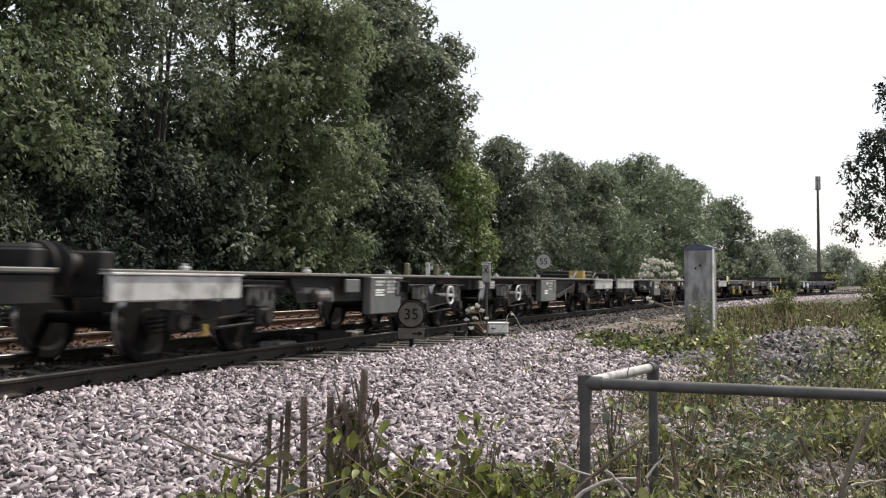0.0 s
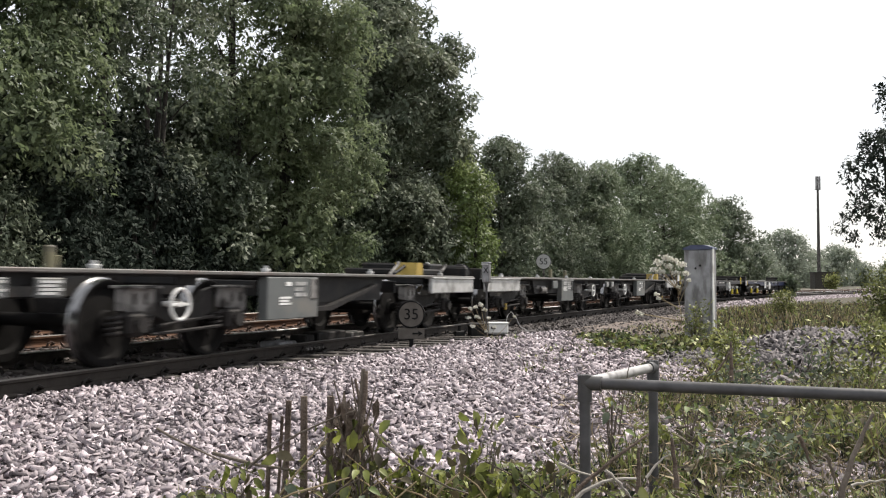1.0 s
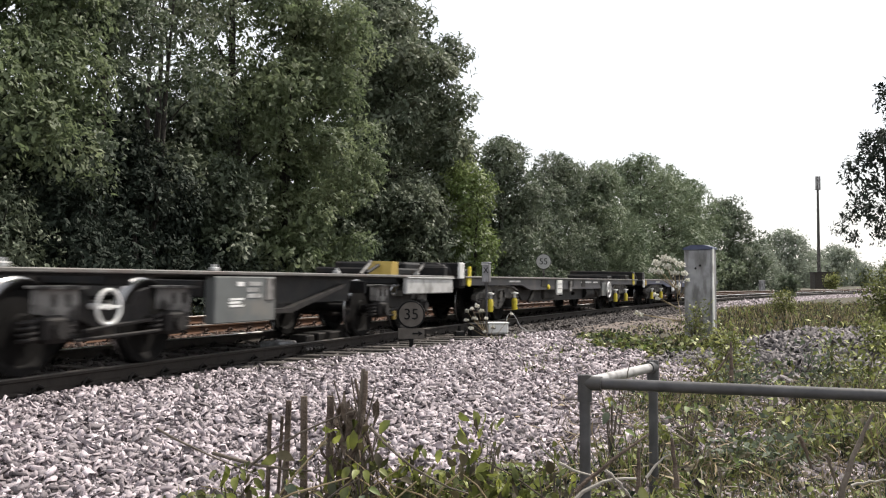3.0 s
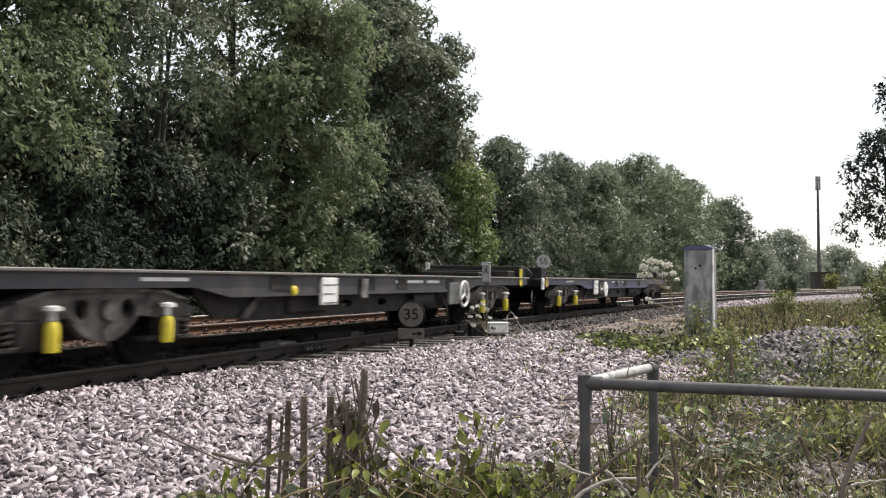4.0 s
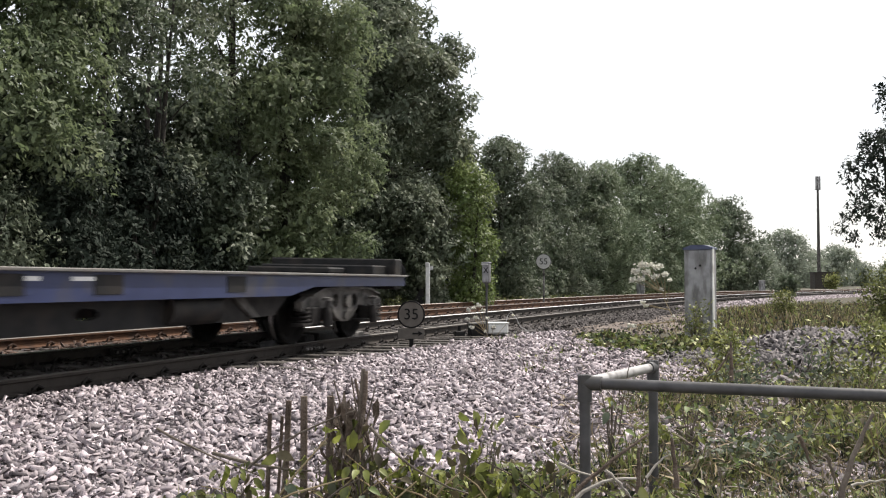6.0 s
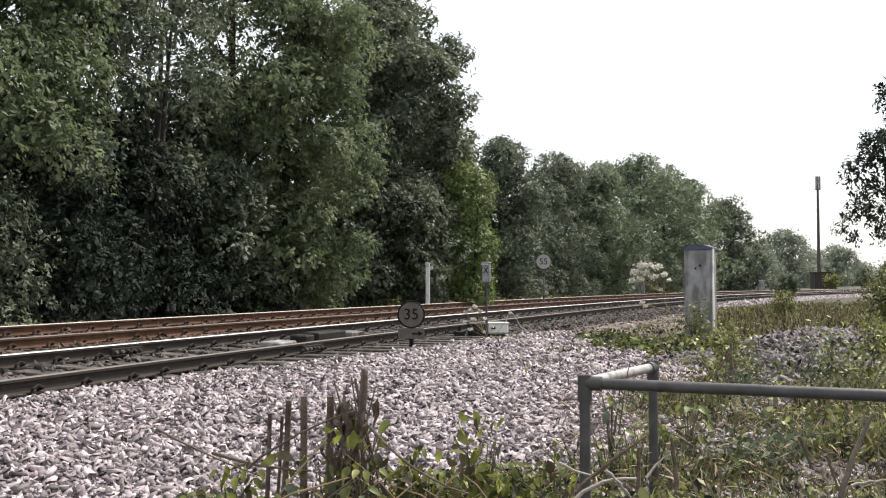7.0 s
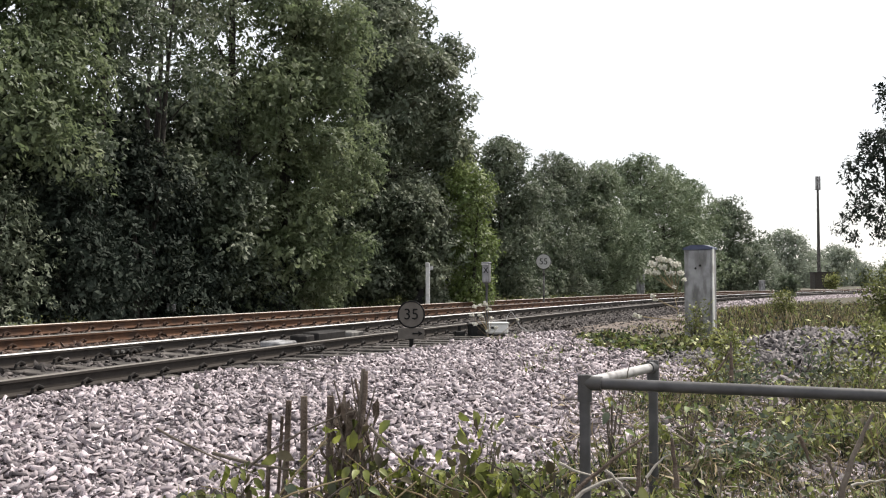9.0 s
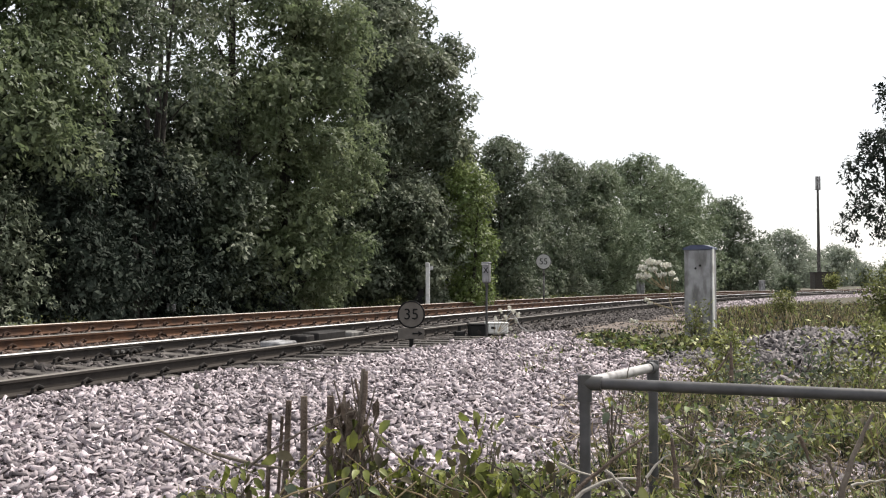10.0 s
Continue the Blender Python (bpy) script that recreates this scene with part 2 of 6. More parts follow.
        for i in range(m if closed else m - 1):
            a, b = i * n, ((i + 1) % m) * n
            fs += [(a + j, a + (j + 1) % n, b + (j + 1) % n, b + j) for j in range(n)]
        return self.add(vs, fs, k)

    def ring(self, c_pose, big, small, n=24, k=0):
        return self.lathe([(big + small * math.cos(a), small * math.sin(a)) for a in [2 * math.pi * i / 8 for i in range(8)]], c_pose, n, k, True)

    def plate(self, outline, holes, y0, y1, k=0):
        """A plate in the x-z plane, y0 to y1 thick, with holes."""
        bm = bmesh.new()
        loops = []
        for loop in [outline, *holes]:
            vs = [bm.verts.new((x, y0, z)) for x, z in loop]
            loops.append([bm.edges.new((vs[i], vs[(i + 1) % len(vs)])) for i in range(len(vs))])
        bmesh.ops.triangle_fill(bm, use_beauty=True, edges=[e for q in loops for e in q])
        r = bmesh.ops.extrude_face_region(bm, geom=list(bm.faces))
        bmesh.ops.translate(bm, verts=[g for g in r["geom"] if isinstance(g, bmesh.types.BMVert)], vec=(0, y1 - y0, 0))
        bmesh.ops.recalc_face_normals(bm, faces=list(bm.faces))
        bm.verts.index_update()
        self.add([v.co.copy() for v in bm.verts], [tuple(v.index for v in f.verts) for f in bm.faces], k)
        bm.free()
        return self

    def mesh(self, name, mats, smooth=False):
        me = bpy.data.meshes.new(name)
        me.from_pydata(self.v, [], self.f)
        for m in mats if isinstance(mats, (list, tuple)) else [mats]:
            me.materials.append(m)
        if any(self.k):
            me.polygons.foreach_set("material_index", self.k)
        if smooth:
            me.shade_smooth()
            me.set_sharp_from_angle(angle=radians(35))
        me.update()
        return me


def part(name, build, mats, parent, label="", m=None, smooth=False):
    """One mesh object under a thing or a part. build: a Build or a ready mesh."""
    me = build.mesh(name, mats, smooth) if isinstance(build, Build) else build
    ob = new(name, me)
    ob.parent = parent
    if m is not None:
        ob.matrix_basis = m
    return tagged(ob, label)


def thing(name, label, category, m=None, group="", kind="", build=None, mats=None, smooth=False):
    """A top-level thing: an Empty at its base, or one mesh."""
    ob = new(name, build.mesh(name, mats, smooth) if build else None)
    if m is not None:
        ob.matrix_basis = m
    return tagged(ob, label, category, group, kind)


def quads_mesh(name, verts, mats, index=None):
    """A mesh of loose four-sided pieces from an (n, 4, 3) array."""
    n = len(verts)
    me = bpy.data.meshes.new(name)
    me.vertices.add(4 * n)
    me.vertices.foreach_set("co", np.asarray(verts, np.float32).ravel())
    me.loops.add(4 * n)
    me.loops.foreach_set("vertex_index", np.arange(4 * n, dtype=np.int32))
    me.polygons.add(n)
    me.polygons.foreach_set("loop_start", np.arange(0, 4 * n, 4, dtype=np.int32))
    for m in mats if isinstance(mats, (list, tuple)) else [mats]:
        me.materials.append(m)
    if index is not None:
        me.polygons.foreach_set("material_index", np.asarray(index, np.int32))
    me.update(calc_edges=True)
    return me


def unit(a):
    return a / np.maximum(np.linalg.norm(a, axis=-1, keepdims=True), 1e-9)


def leaf_quads(centre, along, normal, length, width):
    """Pointed leaf pieces: base, side, tip, side."""
    along = unit(along)
    side = unit(np.cross(normal, along))
    nn = np.cross(along, side)
    L, W = length[:, None], width[:, None]
    return np.stack([centre - along * L * 0.5, centre + side * W * 0.5 + nn * W * 0.12 - along * L * 0.05,
                     centre + along * L * 0.5 - nn * L * 0.08, centre - side * W * 0.5 + nn * W * 0.12 - along * L * 0.05], 1)


def leaf_mesh(name, centre, along, normal, length, width, mats, index=None):
    """Curved leaves with a folded midrib and an oval outline, joined; for plants near the eye."""
    n = len(centre)
    along = unit(along)
    side = unit(np.cross(normal, along))
    nn = np.cross(along, side)
    u = np.array([0, 0.25, 0.55, 0.8, 1.0, 0.22, 0.5, 0.78, 0.22, 0.5, 0.78])
    w = np.array([0, 0, 0, 0, 0, 0.42, 0.5, 0.3, -0.42, -0.5, -0.3])
    lift = -0.35 * (u - 0.4) ** 2
    v = (centre[:, None] + along[:, None] * ((u - 0.5)[None] * length[:, None])[..., None] + side[:, None] * (w[None] * width[:, None])[..., None]
         + nn[:, None] * (lift[None] * length[:, None] + np.abs(w)[None] * width[:, None] * 0.35)[..., None])
    tri = np.array([(0, 1, 5), (1, 2, 5), (2, 6, 5), (2, 3, 6), (3, 7, 6), (3, 4, 7), (1, 0, 8), (2, 1, 8), (9, 2, 8), (3, 2, 9), (10, 3, 9), (4, 3, 10)])
    f = (tri[None] + 11 * np.arange(n)[:, None, None]).reshape(-1)
    me = bpy.data.meshes.new(name)
    me.vertices.add(11 * n)
    me.vertices.foreach_set("co", v.astype(np.float32).ravel())
    me.loops.add(36 * n)
    me.loops.foreach_set("vertex_index", f.astype(np.int32))
    me.polygons.add(12 * n)
    me.polygons.foreach_set("loop_start", np.arange(0, 36 * n, 3, dtype=np.int32))
    for m in mats if isinstance(mats, (list, tuple)) else [mats]:
        me.materials.append(m)
    if index is not None:
        me.polygons.foreach_set("material_index", np.repeat(np.asarray(index, np.int32), 12))
    me.update(calc_edges=True)
    return me


# ---- the line: a double track on a right-hand curve, banked towards the near side ----
GAUGE = 1.505
S_AXIS = np.linspace(-180, 330, 5101)
TURN = np.interp(S_AXIS, [-60, -25, 0, 25, 60, 140, 170], [0, 0.0035, 0.00492, 0.00167, 0.00447, 0.00447, 0])
HEAD = np.concatenate([[0], np.cumsum((TURN[1:] + TURN[:-1]) / 2)]) * 0.1
HEAD += 0.32656 - np.interp(0, S_AXIS, HEAD)
LINE_X = np.concatenate([[0], np.cumsum(np.sin((HEAD[1:] + HEAD[:-1]) / 2))]) * 0.1
LINE_Y = np.concatenate([[0], np.cumsum(np.cos((HEAD[1:] + HEAD[:-1]) / 2))]) * 0.1
LINE_X += -4.35325 - np.interp(0, S_AXIS, LINE_X)
LINE_Y += 7.57736 - np.interp(0, S_AXIS, LINE_Y)


def on_line(s, off=0.0, z=0.0):
    """The place at s along the near rail, off metres beyond it (away from the near side)."""
    h = np.interp(s, S_AXIS, HEAD)
    return Vector((np.interp(s, S_AXIS, LINE_X) - off * math.cos(h), np.interp(s, S_AXIS, LINE_Y) + off * math.sin(h), z))


def line_pose(s, off=0.0, z=0.0, bank=0.0):
    """Axes: x along the line, y away from the near side."""
    return Matrix.Translation(on_line(s, off, z)) @ Matrix.Rotation(math.pi / 2 - np.interp(s, S_AXIS, HEAD), 4, "Z") @ Matrix.Rotation(bank, 4, "X")


def at_view(px, depth):
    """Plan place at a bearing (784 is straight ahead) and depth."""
    return (px - 784) / 1668 * depth, depth


def sweep(profile, s0, s1, step, off, z0, bank, mats, name, parent, k=None, label=""):
    """A bar with the profile (y, z) along the line."""
    b = Build()
    ss = np.arange(s0, s1 + step / 2, step)
    n = len(profile)
    vs = []
    for s in ss:
        m = line_pose(s, off, z0, bank)
        vs += [m @ Vector((0, y, z)) for y, z in profile]
    fs, ks = [], []
    for i in range(len(ss) - 1):
        for j in range(n):
            fs.append((i * n + j, i * n + (j + 1) % n, (i + 1) * n + (j + 1) % n, (i + 1) * n + j))
            ks.append(k[j] if k else 0)
    b.v, b.f, b.k = [tuple(v) for v in vs], fs, ks
    return part(name, b, mats, parent, label)


# ---- ground: one sheet to the horizon ----
def ground_z(x, y):
    """Level of the soil: a little lower than the sleepers, uneven, with a low bank behind the far track."""
    h = np.interp(y, LINE_Y, HEAD)
    d = (np.interp(y, LINE_Y, LINE_X) - x) * np.cos(h)         # metres beyond the near rail
    base = -0.27 + 0.05 * np.sin(x * 0.9 + 1.3 * np.sin(y * 0.7)) * np.sin(y * 0.8 + 0.5)
    base = np.where(np.hypot(x, y) > 60, -0.27, base)
    base = base + 0.28 * np.clip((d - 5.6) / 2.0, 0, 1) - 0.12 * np.clip((d + 1.8) / 0.8, 0, 1) * np.clip((5.6 - d) / 0.6, 0, 1)
    heap = 0.34 * np.exp(-((x - 5.0) / 1.1) ** 2 - ((y - 13.2) / 1.5) ** 2) + 0.40 * np.exp(-((x - 6.9) / 1.3) ** 2 - ((y - 13.8) / 1.7) ** 2)
    return base + heap


def build_ground():
    def steps(near, far):
        a = [0.0]
        while a[-1] < far:
            a.append(a[-1] + (0.55 if a[-1] < near else (a[-1] - near) * 0.12 + 0.4))
        return a
    xs = np.array(sorted({-v for v in steps(16, 2500)} | set(steps(16, 2500))))
    ys = np.array(sorted({-v for v in steps(6, 2500)} | set(steps(40, 2500))))
    X, Y = np.meshgrid(xs, ys)
    Z = ground_z(X, Y)
    b = Build()
    nx = len(xs)
    b.v = list(zip(X.ravel().tolist(), Y.ravel().tolist(), Z.ravel().tolist()))
    b.f = [(j * nx + i, j * nx + i + 1, (j + 1) * nx + i + 1, (j + 1) * nx + i) for j in range(len(ys) - 1) for i in range(nx - 1)]
    b.k = [0] * len(b.f)
    thing("ground", "rough soil and short dry grass beside the line", "ground", kind="structure", build=b, mats=SOIL, smooth=True)


build_ground()


# ---- tracks ----
RAIL = [(-0.07, -0.159), (-0.07, -0.147), (-0.012, -0.13), (-0.009, -0.045), (-0.035, -0.035), (-0.035, -0.008), (-0.022, 0.0),
        (0.022, 0.0), (0.035, -0.008), (0.035, -0.035), (0.009, -0.045), (0.012, -0.13), (0.07, -0.147), (0.07, -0.159)]
RAIL_K = [0, 0, 0, 0, 0, 1, 1, 1, 0, 0, 0, 0, 0, 0]
BANK_1 = math.asin(0.081 / GAUGE)
BANK_2 = math.asin(0.083 / GAUGE)
SIX_FOOT = 1.95


def sleeper_mesh(mat):
    return Build().box((0, 0, -0.225), (0.25, 2.6, 0.13), 0.012).mesh("sleeper", mat)


def clip_mesh(mat):
    b = Build()
    b.box((0, 0, -0.148), (0.17, 0.10, 0.022), 0.006)
    b.tube([(-0.075, -0.03, -0.145), (-0.065, -0.04, -0.10), (0.0, -0.035, -0.072), (0.065, -0.04, -0.10), (0.075, 0.03, -0.125)], 0.016, 6)
    return b.mesh("rail_clip", mat)


def build_track(name, near_off, z_near, bank, side, low_top, top, clip, label, seed):
    rng = random.Random(seed)
    t = thing(name, label, "railway track", kind="structure")
    c = near_off + GAUGE / 2
    zc = z_near + math.sin(bank) * GAUGE / 2
    for o in (-GAUGE / 2, GAUGE / 2):
        prof = [(y + o, z) for y, z in RAIL]
        sweep(prof, -70, 230, 1.0, c, zc, bank, [side, low_top if o < 0 else top], "rail", t, RAIL_K)
    sm, cm = sleeper_mesh(SLEEPER), clip_mesh(clip)
    long_sm = Build().box((0, 0.29, -0.22), (0.26, 2.02, 0.13), 0.012).box((0, -1.43, -0.185), (0.26, 1.44, 0.13), 0.012, turn=Matrix.Rotation(-bank * 1.1, 3, "X")).mesh("sleeper", SLEEPER)   # turnout timbers
    s, count = -9.0, 0
    rest, rest_clips = Build(), Build()
    while s < 120:
        m = line_pose(s + rng.uniform(-0.02, 0.02), c, zc, bank) @ pose(0, rng.uniform(-0.05, 0.05), 0, 0, 0, rng.uniform(-1, 1))
        if -4 < s < 70:
            ob = part("sleeper", long_sm if near_off == 0 and 4.5 < s < 12.5 else sm, None, t, m=m)
            if -2 < s < 32:
                for o in (-GAUGE / 2, GAUGE / 2):
                    for d in (-1, 1):
                        part("rail_clip", cm, None, ob, m=pose(0, o + d * 0.115, 0, 0, 0, 0 if d < 0 else 180))
            else:
                for o in (-GAUGE / 2, GAUGE / 2):
                    rest_clips.box(m @ Vector((0, o - 0.11, -0.13)), (0.12, 0.1, 0.06), 0.01)
        else:
            rest.add([m @ Vector(v.co) for v in sm.vertices], [tuple(p.vertices) for p in sm.polygons])
        s += 0.65
    tagged(part("far_sleepers", rest, SLEEPER, t), kind="stuff")
    tagged(part("far_rail_clips", rest_clips, clip, t), kind="stuff")
    return t


build_track("near_track", 0.0, 0.0, BANK_1, RAIL_GREY, RAIL_BROWN, RAIL_TOP, CLIP, "curved track of polished grey rails on dark sleepers", 3)
build_track("far_track", GAUGE + SIX_FOOT, 0.112, BANK_2, RAIL_RUST, RAIL_BROWN, RAIL_DULL, CLIP_RUST, "curved track of orange-brown rusted rails on dark sleepers", 4)


def ballast_shape():
    """The stone bed under both tracks, as one sheet."""
    prof = [(-2.6, -0.42), (-1.5, -0.27), (-0.75, -0.25), (0.0, -0.215), (1.5, -0.115), (2.4, -0.10), (3.4, -0.085), (5.0, 0.0), (5.8, -0.02), (7.2, -0.3)]
    b = Build()
    ss = np.arange(-70, 230, 0.8)
    n = len(prof)
    for s in ss:
        b.v += [tuple(on_line(s, o, z + 0.015 * noise.noise((s * 1.3, o * 2.1, 0)))) for o, z in prof]
    for i in range(len(ss) - 1):
        b.f += [(i * n + j, (i + 1) * n + j, (i + 1) * n + j + 1, i * n + j + 1) for j in range(n - 1)]
    b.k = [0] * len(b.f)
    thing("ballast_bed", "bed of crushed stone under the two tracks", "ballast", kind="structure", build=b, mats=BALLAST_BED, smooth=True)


ballast_shape()


# ---- the train ----
SPEED = 12.96
WHEEL_R = 0.46


def wheelset():
    """An axle with two wheels, its axis along y."""
    b = Build()
    b.rod((0, -0.95, 0), (0, 0.95, 0), 0.075, n=12)
    for d in (-1, 1):
        m = Matrix.Translation((0, d * 0.72, 0)) @ Matrix.Rotation(radians(-90 * d), 4, "X")
        b.lathe([(0.0, 0.05), (0.12, 0.06), (0.14, 0.02), (0.36, 0.0), (0.40, 0.035), (0.445, 0.06), (0.455, 0.06), (0.46, 0.05)], m, 24, 0)
        b.lathe([(0.46, 0.05), (0.465, -0.04), (0.485, -0.055)], m, 24, 1)
        b.lathe([(0.485, -0.055), (0.49, -0.06), (0.485, -0.085), (0.40, -0.085), (0.36, -0.03), (0.12, -0.05), (0.0, -0.05)], m, 24, 0)
        for i in range(3):
            a = 2 * math.pi * i / 3
            b.rod(m @ Vector((0.22 * math.cos(a), 0.22 * math.sin(a), 0.0)), m @ Vector((0.22 * math.cos(a), 0.22 * math.sin(a), 0.02)), 0.035, n=8)
    return b.mesh("wheelset", [WHEEL, TREAD], True)


def oval(cx, cz, rx, rz, n=14):
    return [(cx + rx * math.cos(2 * math.pi * i / n), cz + rz * math.sin(2 * math.pi * i / n)) for i in range(n)]


def coil(b, x, y, z0, z1, r=0.085, turns=4, k=0):
    n = turns * 10
    b.tube([(x + r * math.cos(2 * math.pi * i / 10), y + r * math.sin(2 * math.pi * i / 10), z0 + (z1 - z0) * i / n) for i in range(n + 1)], 0.018, 6, k)


def modern_bogie(wagon, cx, damper=YELLOW, damper_label="bright yellow hydraulic damper", cap=WHITE, cap_label="white damper cap"):
    """Arched grey frames with two holes, yellow dampers and coil springs."""
    bg = part("bogie", Build().box((0, 0, 0.62), (0.5, 1.7, 0.22), 0.03), STEEL_DARK, wagon, m=pose(cx, 0, 0))
    outline = [(-1.42, 0.62), (-1.42, 0.50), (-1.15, 0.47), (-0.80, 0.52), (-0.52, 0.56), (-0.30, 0.38), (-0.12, 0.31), (0.12, 0.31), (0.30, 0.38),
               (0.52, 0.56), (0.80, 0.52), (1.15, 0.47), (1.42, 0.50), (1.42, 0.62), (1.15, 0.72), (0.85, 0.80), (0.4, 0.825), (-0.4, 0.825), (-0.85, 0.80), (-1.15, 0.72)]
    for d in (-1, 1):
        b = Build().plate(outline, [oval(-0.33, 0.63, 0.11, 0.1), oval(0.33, 0.63, 0.11, 0.1)], d * 1.02, d * 1.13)
        b.plate([(-1.2, 0.7), (-0.85, 0.78), (-0.4, 0.80), (0.4, 0.80), (0.85, 0.78), (1.2, 0.7), (1.2, 0.725), (0.86, 0.815), (0.4, 0.835), (-0.4, 0.835), (-0.86, 0.815), (-1.2, 0.725)],
                [], d * 0.98, d * 1.2)
        b.rod((0, d * 1.1, 0.62), (0, d * 1.2, 0.62), 0.1, n=14)
        b.rod((0, d * 1.1, 0.40), (0, d * 1.17, 0.40), 0.07, n=12)
        part("side_frame", b, FRAME_BROWN, bg)
        for ax in (-1.0, 1.0):
            part("brake_shoe", Build().box((ax - 0.51 * np.sign(ax), d * 0.74, 0.42), (0.08, 0.10, 0.26), 0.025), BLACK, bg)
            b = Build().box((ax, d * 1.06, 0.42), (0.34, 0.2, 0.3), 0.04)
            b.box((ax + 0.27 * np.sign(ax), d * 1.06, 0.30), (0.26, 0.2, 0.05), 0.015).box((ax - 0.27 * np.sign(ax), d * 1.06, 0.30), (0.26, 0.2, 0.05), 0.015)
            part("axlebox", b, STEEL_DARK, bg)
            b = Build()
            coil(b, ax + 0.27 * np.sign(ax), d * 1.08, 0.32, 0.55)
            part("coil_spring", b, STEEL_DARK, bg)
            x = ax - 0.17 * np.sign(ax)
            b = Build().lathe([(0.0, 0.26), (0.06, 0.262), (0.065, 0.28), (0.065, 0.47), (0.058, 0.51), (0.04, 0.54), (0, 0.55)], pose(x, d * 1.24, 0), 16)
            dm = part("damper", b, damper, bg, damper_label, smooth=True)
            b = Build().rod((x, d * 1.24, 0.55), (x, d * 1.24, 0.64), 0.035, n=10).lathe([(0.0, 0.64), (0.085, 0.64), (0.08, 0.675), (0.0, 0.69)], pose(x, d * 1.24, 0), 14)
            part("damper_cap", b, cap, dm, cap_label)
    # solid black block added to keep the gap between the wheels dark
    part("brake_beam_fill", Build().box((0, 0, 0.42), (0.72, 1.62, 0.22), 0.04).box((0, 0, 0.38), (1.5, 0.3, 0.12), 0.03), BLACK, bg)
    return bg


def old_bogie(wagon, cx, wheel_at=None):
    """Welded grey-brown frames with square pedestals, springs and rods; a hand brake wheel where given."""
    bg = part("bogie", Build().box((0, 0, 0.58), (0.45, 1.8, 0.24), 0.03), STEEL_DARK, wagon, m=pose(cx, 0, 0))
    for d in (-1, 1):
        for ax in (-0.9, 0.9):
            b = Build()
            b.plate([(ax - 0.14, 0.84), (ax - 0.14, 0.60), (ax - 0.02, 0.56), (ax + 0.10, 0.56), (ax + 0.14, 0.36), (ax + 0.28, 0.36), (ax + 0.34, 0.52), (ax + 0.34, 0.84)],
                    [oval(ax + 0.02, 0.72, 0.045, 0.075, 8), oval(ax + 0.2, 0.72, 0.045, 0.075, 8)], d * 0.98, d * 1.10)
            b.box((ax + 0.1, d * 1.06, 0.845), (0.54, 0.26, 0.03), 0.008)
            part("pedestal", b, FRAME_GREY, bg)
        b = Build()
        b.plate([(-0.56, 0.84), (-0.56, 0.56), (-0.3, 0.46), (0.3, 0.46), (0.56, 0.56), (0.56, 0.84), (0.4, 0.80), (0.3, 0.66), (-0.3, 0.66), (-0.4, 0.80)], [], d * 1.0, d * 1.06)
        b.tube([(-0.5, d * 1.1, 0.42), (0.0, d * 1.12, 0.47), (0.55, d * 1.1, 0.5)], 0.022, 6)
        b.tube([(-0.62, d * 1.12, 0.34), (0.62, d * 1.12, 0.38)], 0.02, 6)
        part("centre_frame", b, STEEL_DARK, bg, "dark brown centre frame and brake rods")
        for ax in (-0.9, 0.9):
            part("brake_shoe", Build().box((ax - 0.51 * np.sign(ax), d * 0.74, 0.42), (0.08, 0.10, 0.26), 0.025), BLACK, bg)
            b = Build().box((ax, d * 1.08, 0.46), (0.3, 0.2, 0.26), 0.05).rod((ax, d * 1.1, 0.46), (ax, d * 1.24, 0.46), 0.09, n=14)
            part("axlebox", b, STEEL_DARK, bg)
            for e in (-0.25, 0.25):
                b = Build()
                coil(b, ax + e, d * 1.05, 0.34, 0.55, 0.07)
                part("coil_spring", b, STEEL_DARK, bg)
    # black fill added so the space between the wheels stays dark
    part("brake_beam_fill", Build().box((0, 0, 0.40), (0.72, 1.62, 0.2), 0.04).box((0, 0, 0.36), (1.5, 0.3, 0.12), 0.03), BLACK, bg)
    if wheel_at is None:
        part("tag_plate", Build().box((-0.35, -1.12, 0.34), (0.09, 0.05, 0.15), 0.02), OCHRE, bg, "small rusty yellow plate")
    if wheel_at is not None:
        m = pose(wheel_at, -1.28, 0.66, 90, 0, 0)
        b = Build().ring(m, 0.168, 0.019)
        b.box((wheel_at, -1.28, 0.66), (0.31, 0.015, 0.03), 0.006).rod((wheel_at, -1.0, 0.66), (wheel_at, -1.3, 0.66), 0.03, n=8)
        part("hand_brake_wheel", b, WHITE, bg, "white hand brake wheel", smooth=True)
    return bg


def buffers(wagon, x, d):
    """A pair of buffers and a drawhook at the end x, pointing to d."""
    for y in (-0.87, 0.87):
        b = Build().rod((x, y, 1.06), (x + d * 0.36, y, 1.06), 0.12, 0.10, 14).rod((x + d * 0.3, y, 1.06), (x + d * 0.46, y, 1.06), 0.075, n=12)
        b.lathe([(0, 0.06), (0.12, 0.055), (0.22, 0.03), (0.23, 0.0), (0.2, -0.02), (0, -0.03)], pose(x + d * 0.46, y, 1.06, 0, 90 * d, 0), 20)
        part("buffer", b, BLACK, wagon, smooth=True)
    b = Build().box((x + d * 0.12, 0, 0.98), (0.3, 0.09, 0.16), 0.02).tube([(x, 0.3, 0.9), (x + d * 0.2, 0.3, 0.55), (x + d * 0.33, 0.3, 0.5)], 0.025, 8)
    b.tube([(x, -0.3, 0.9), (x + d * 0.2, -0.3, 0.6), (x + d * 0.33, -0.3, 0.55)], 0.025, 8)
    part("coupling", b, STEEL_DARK, wagon)


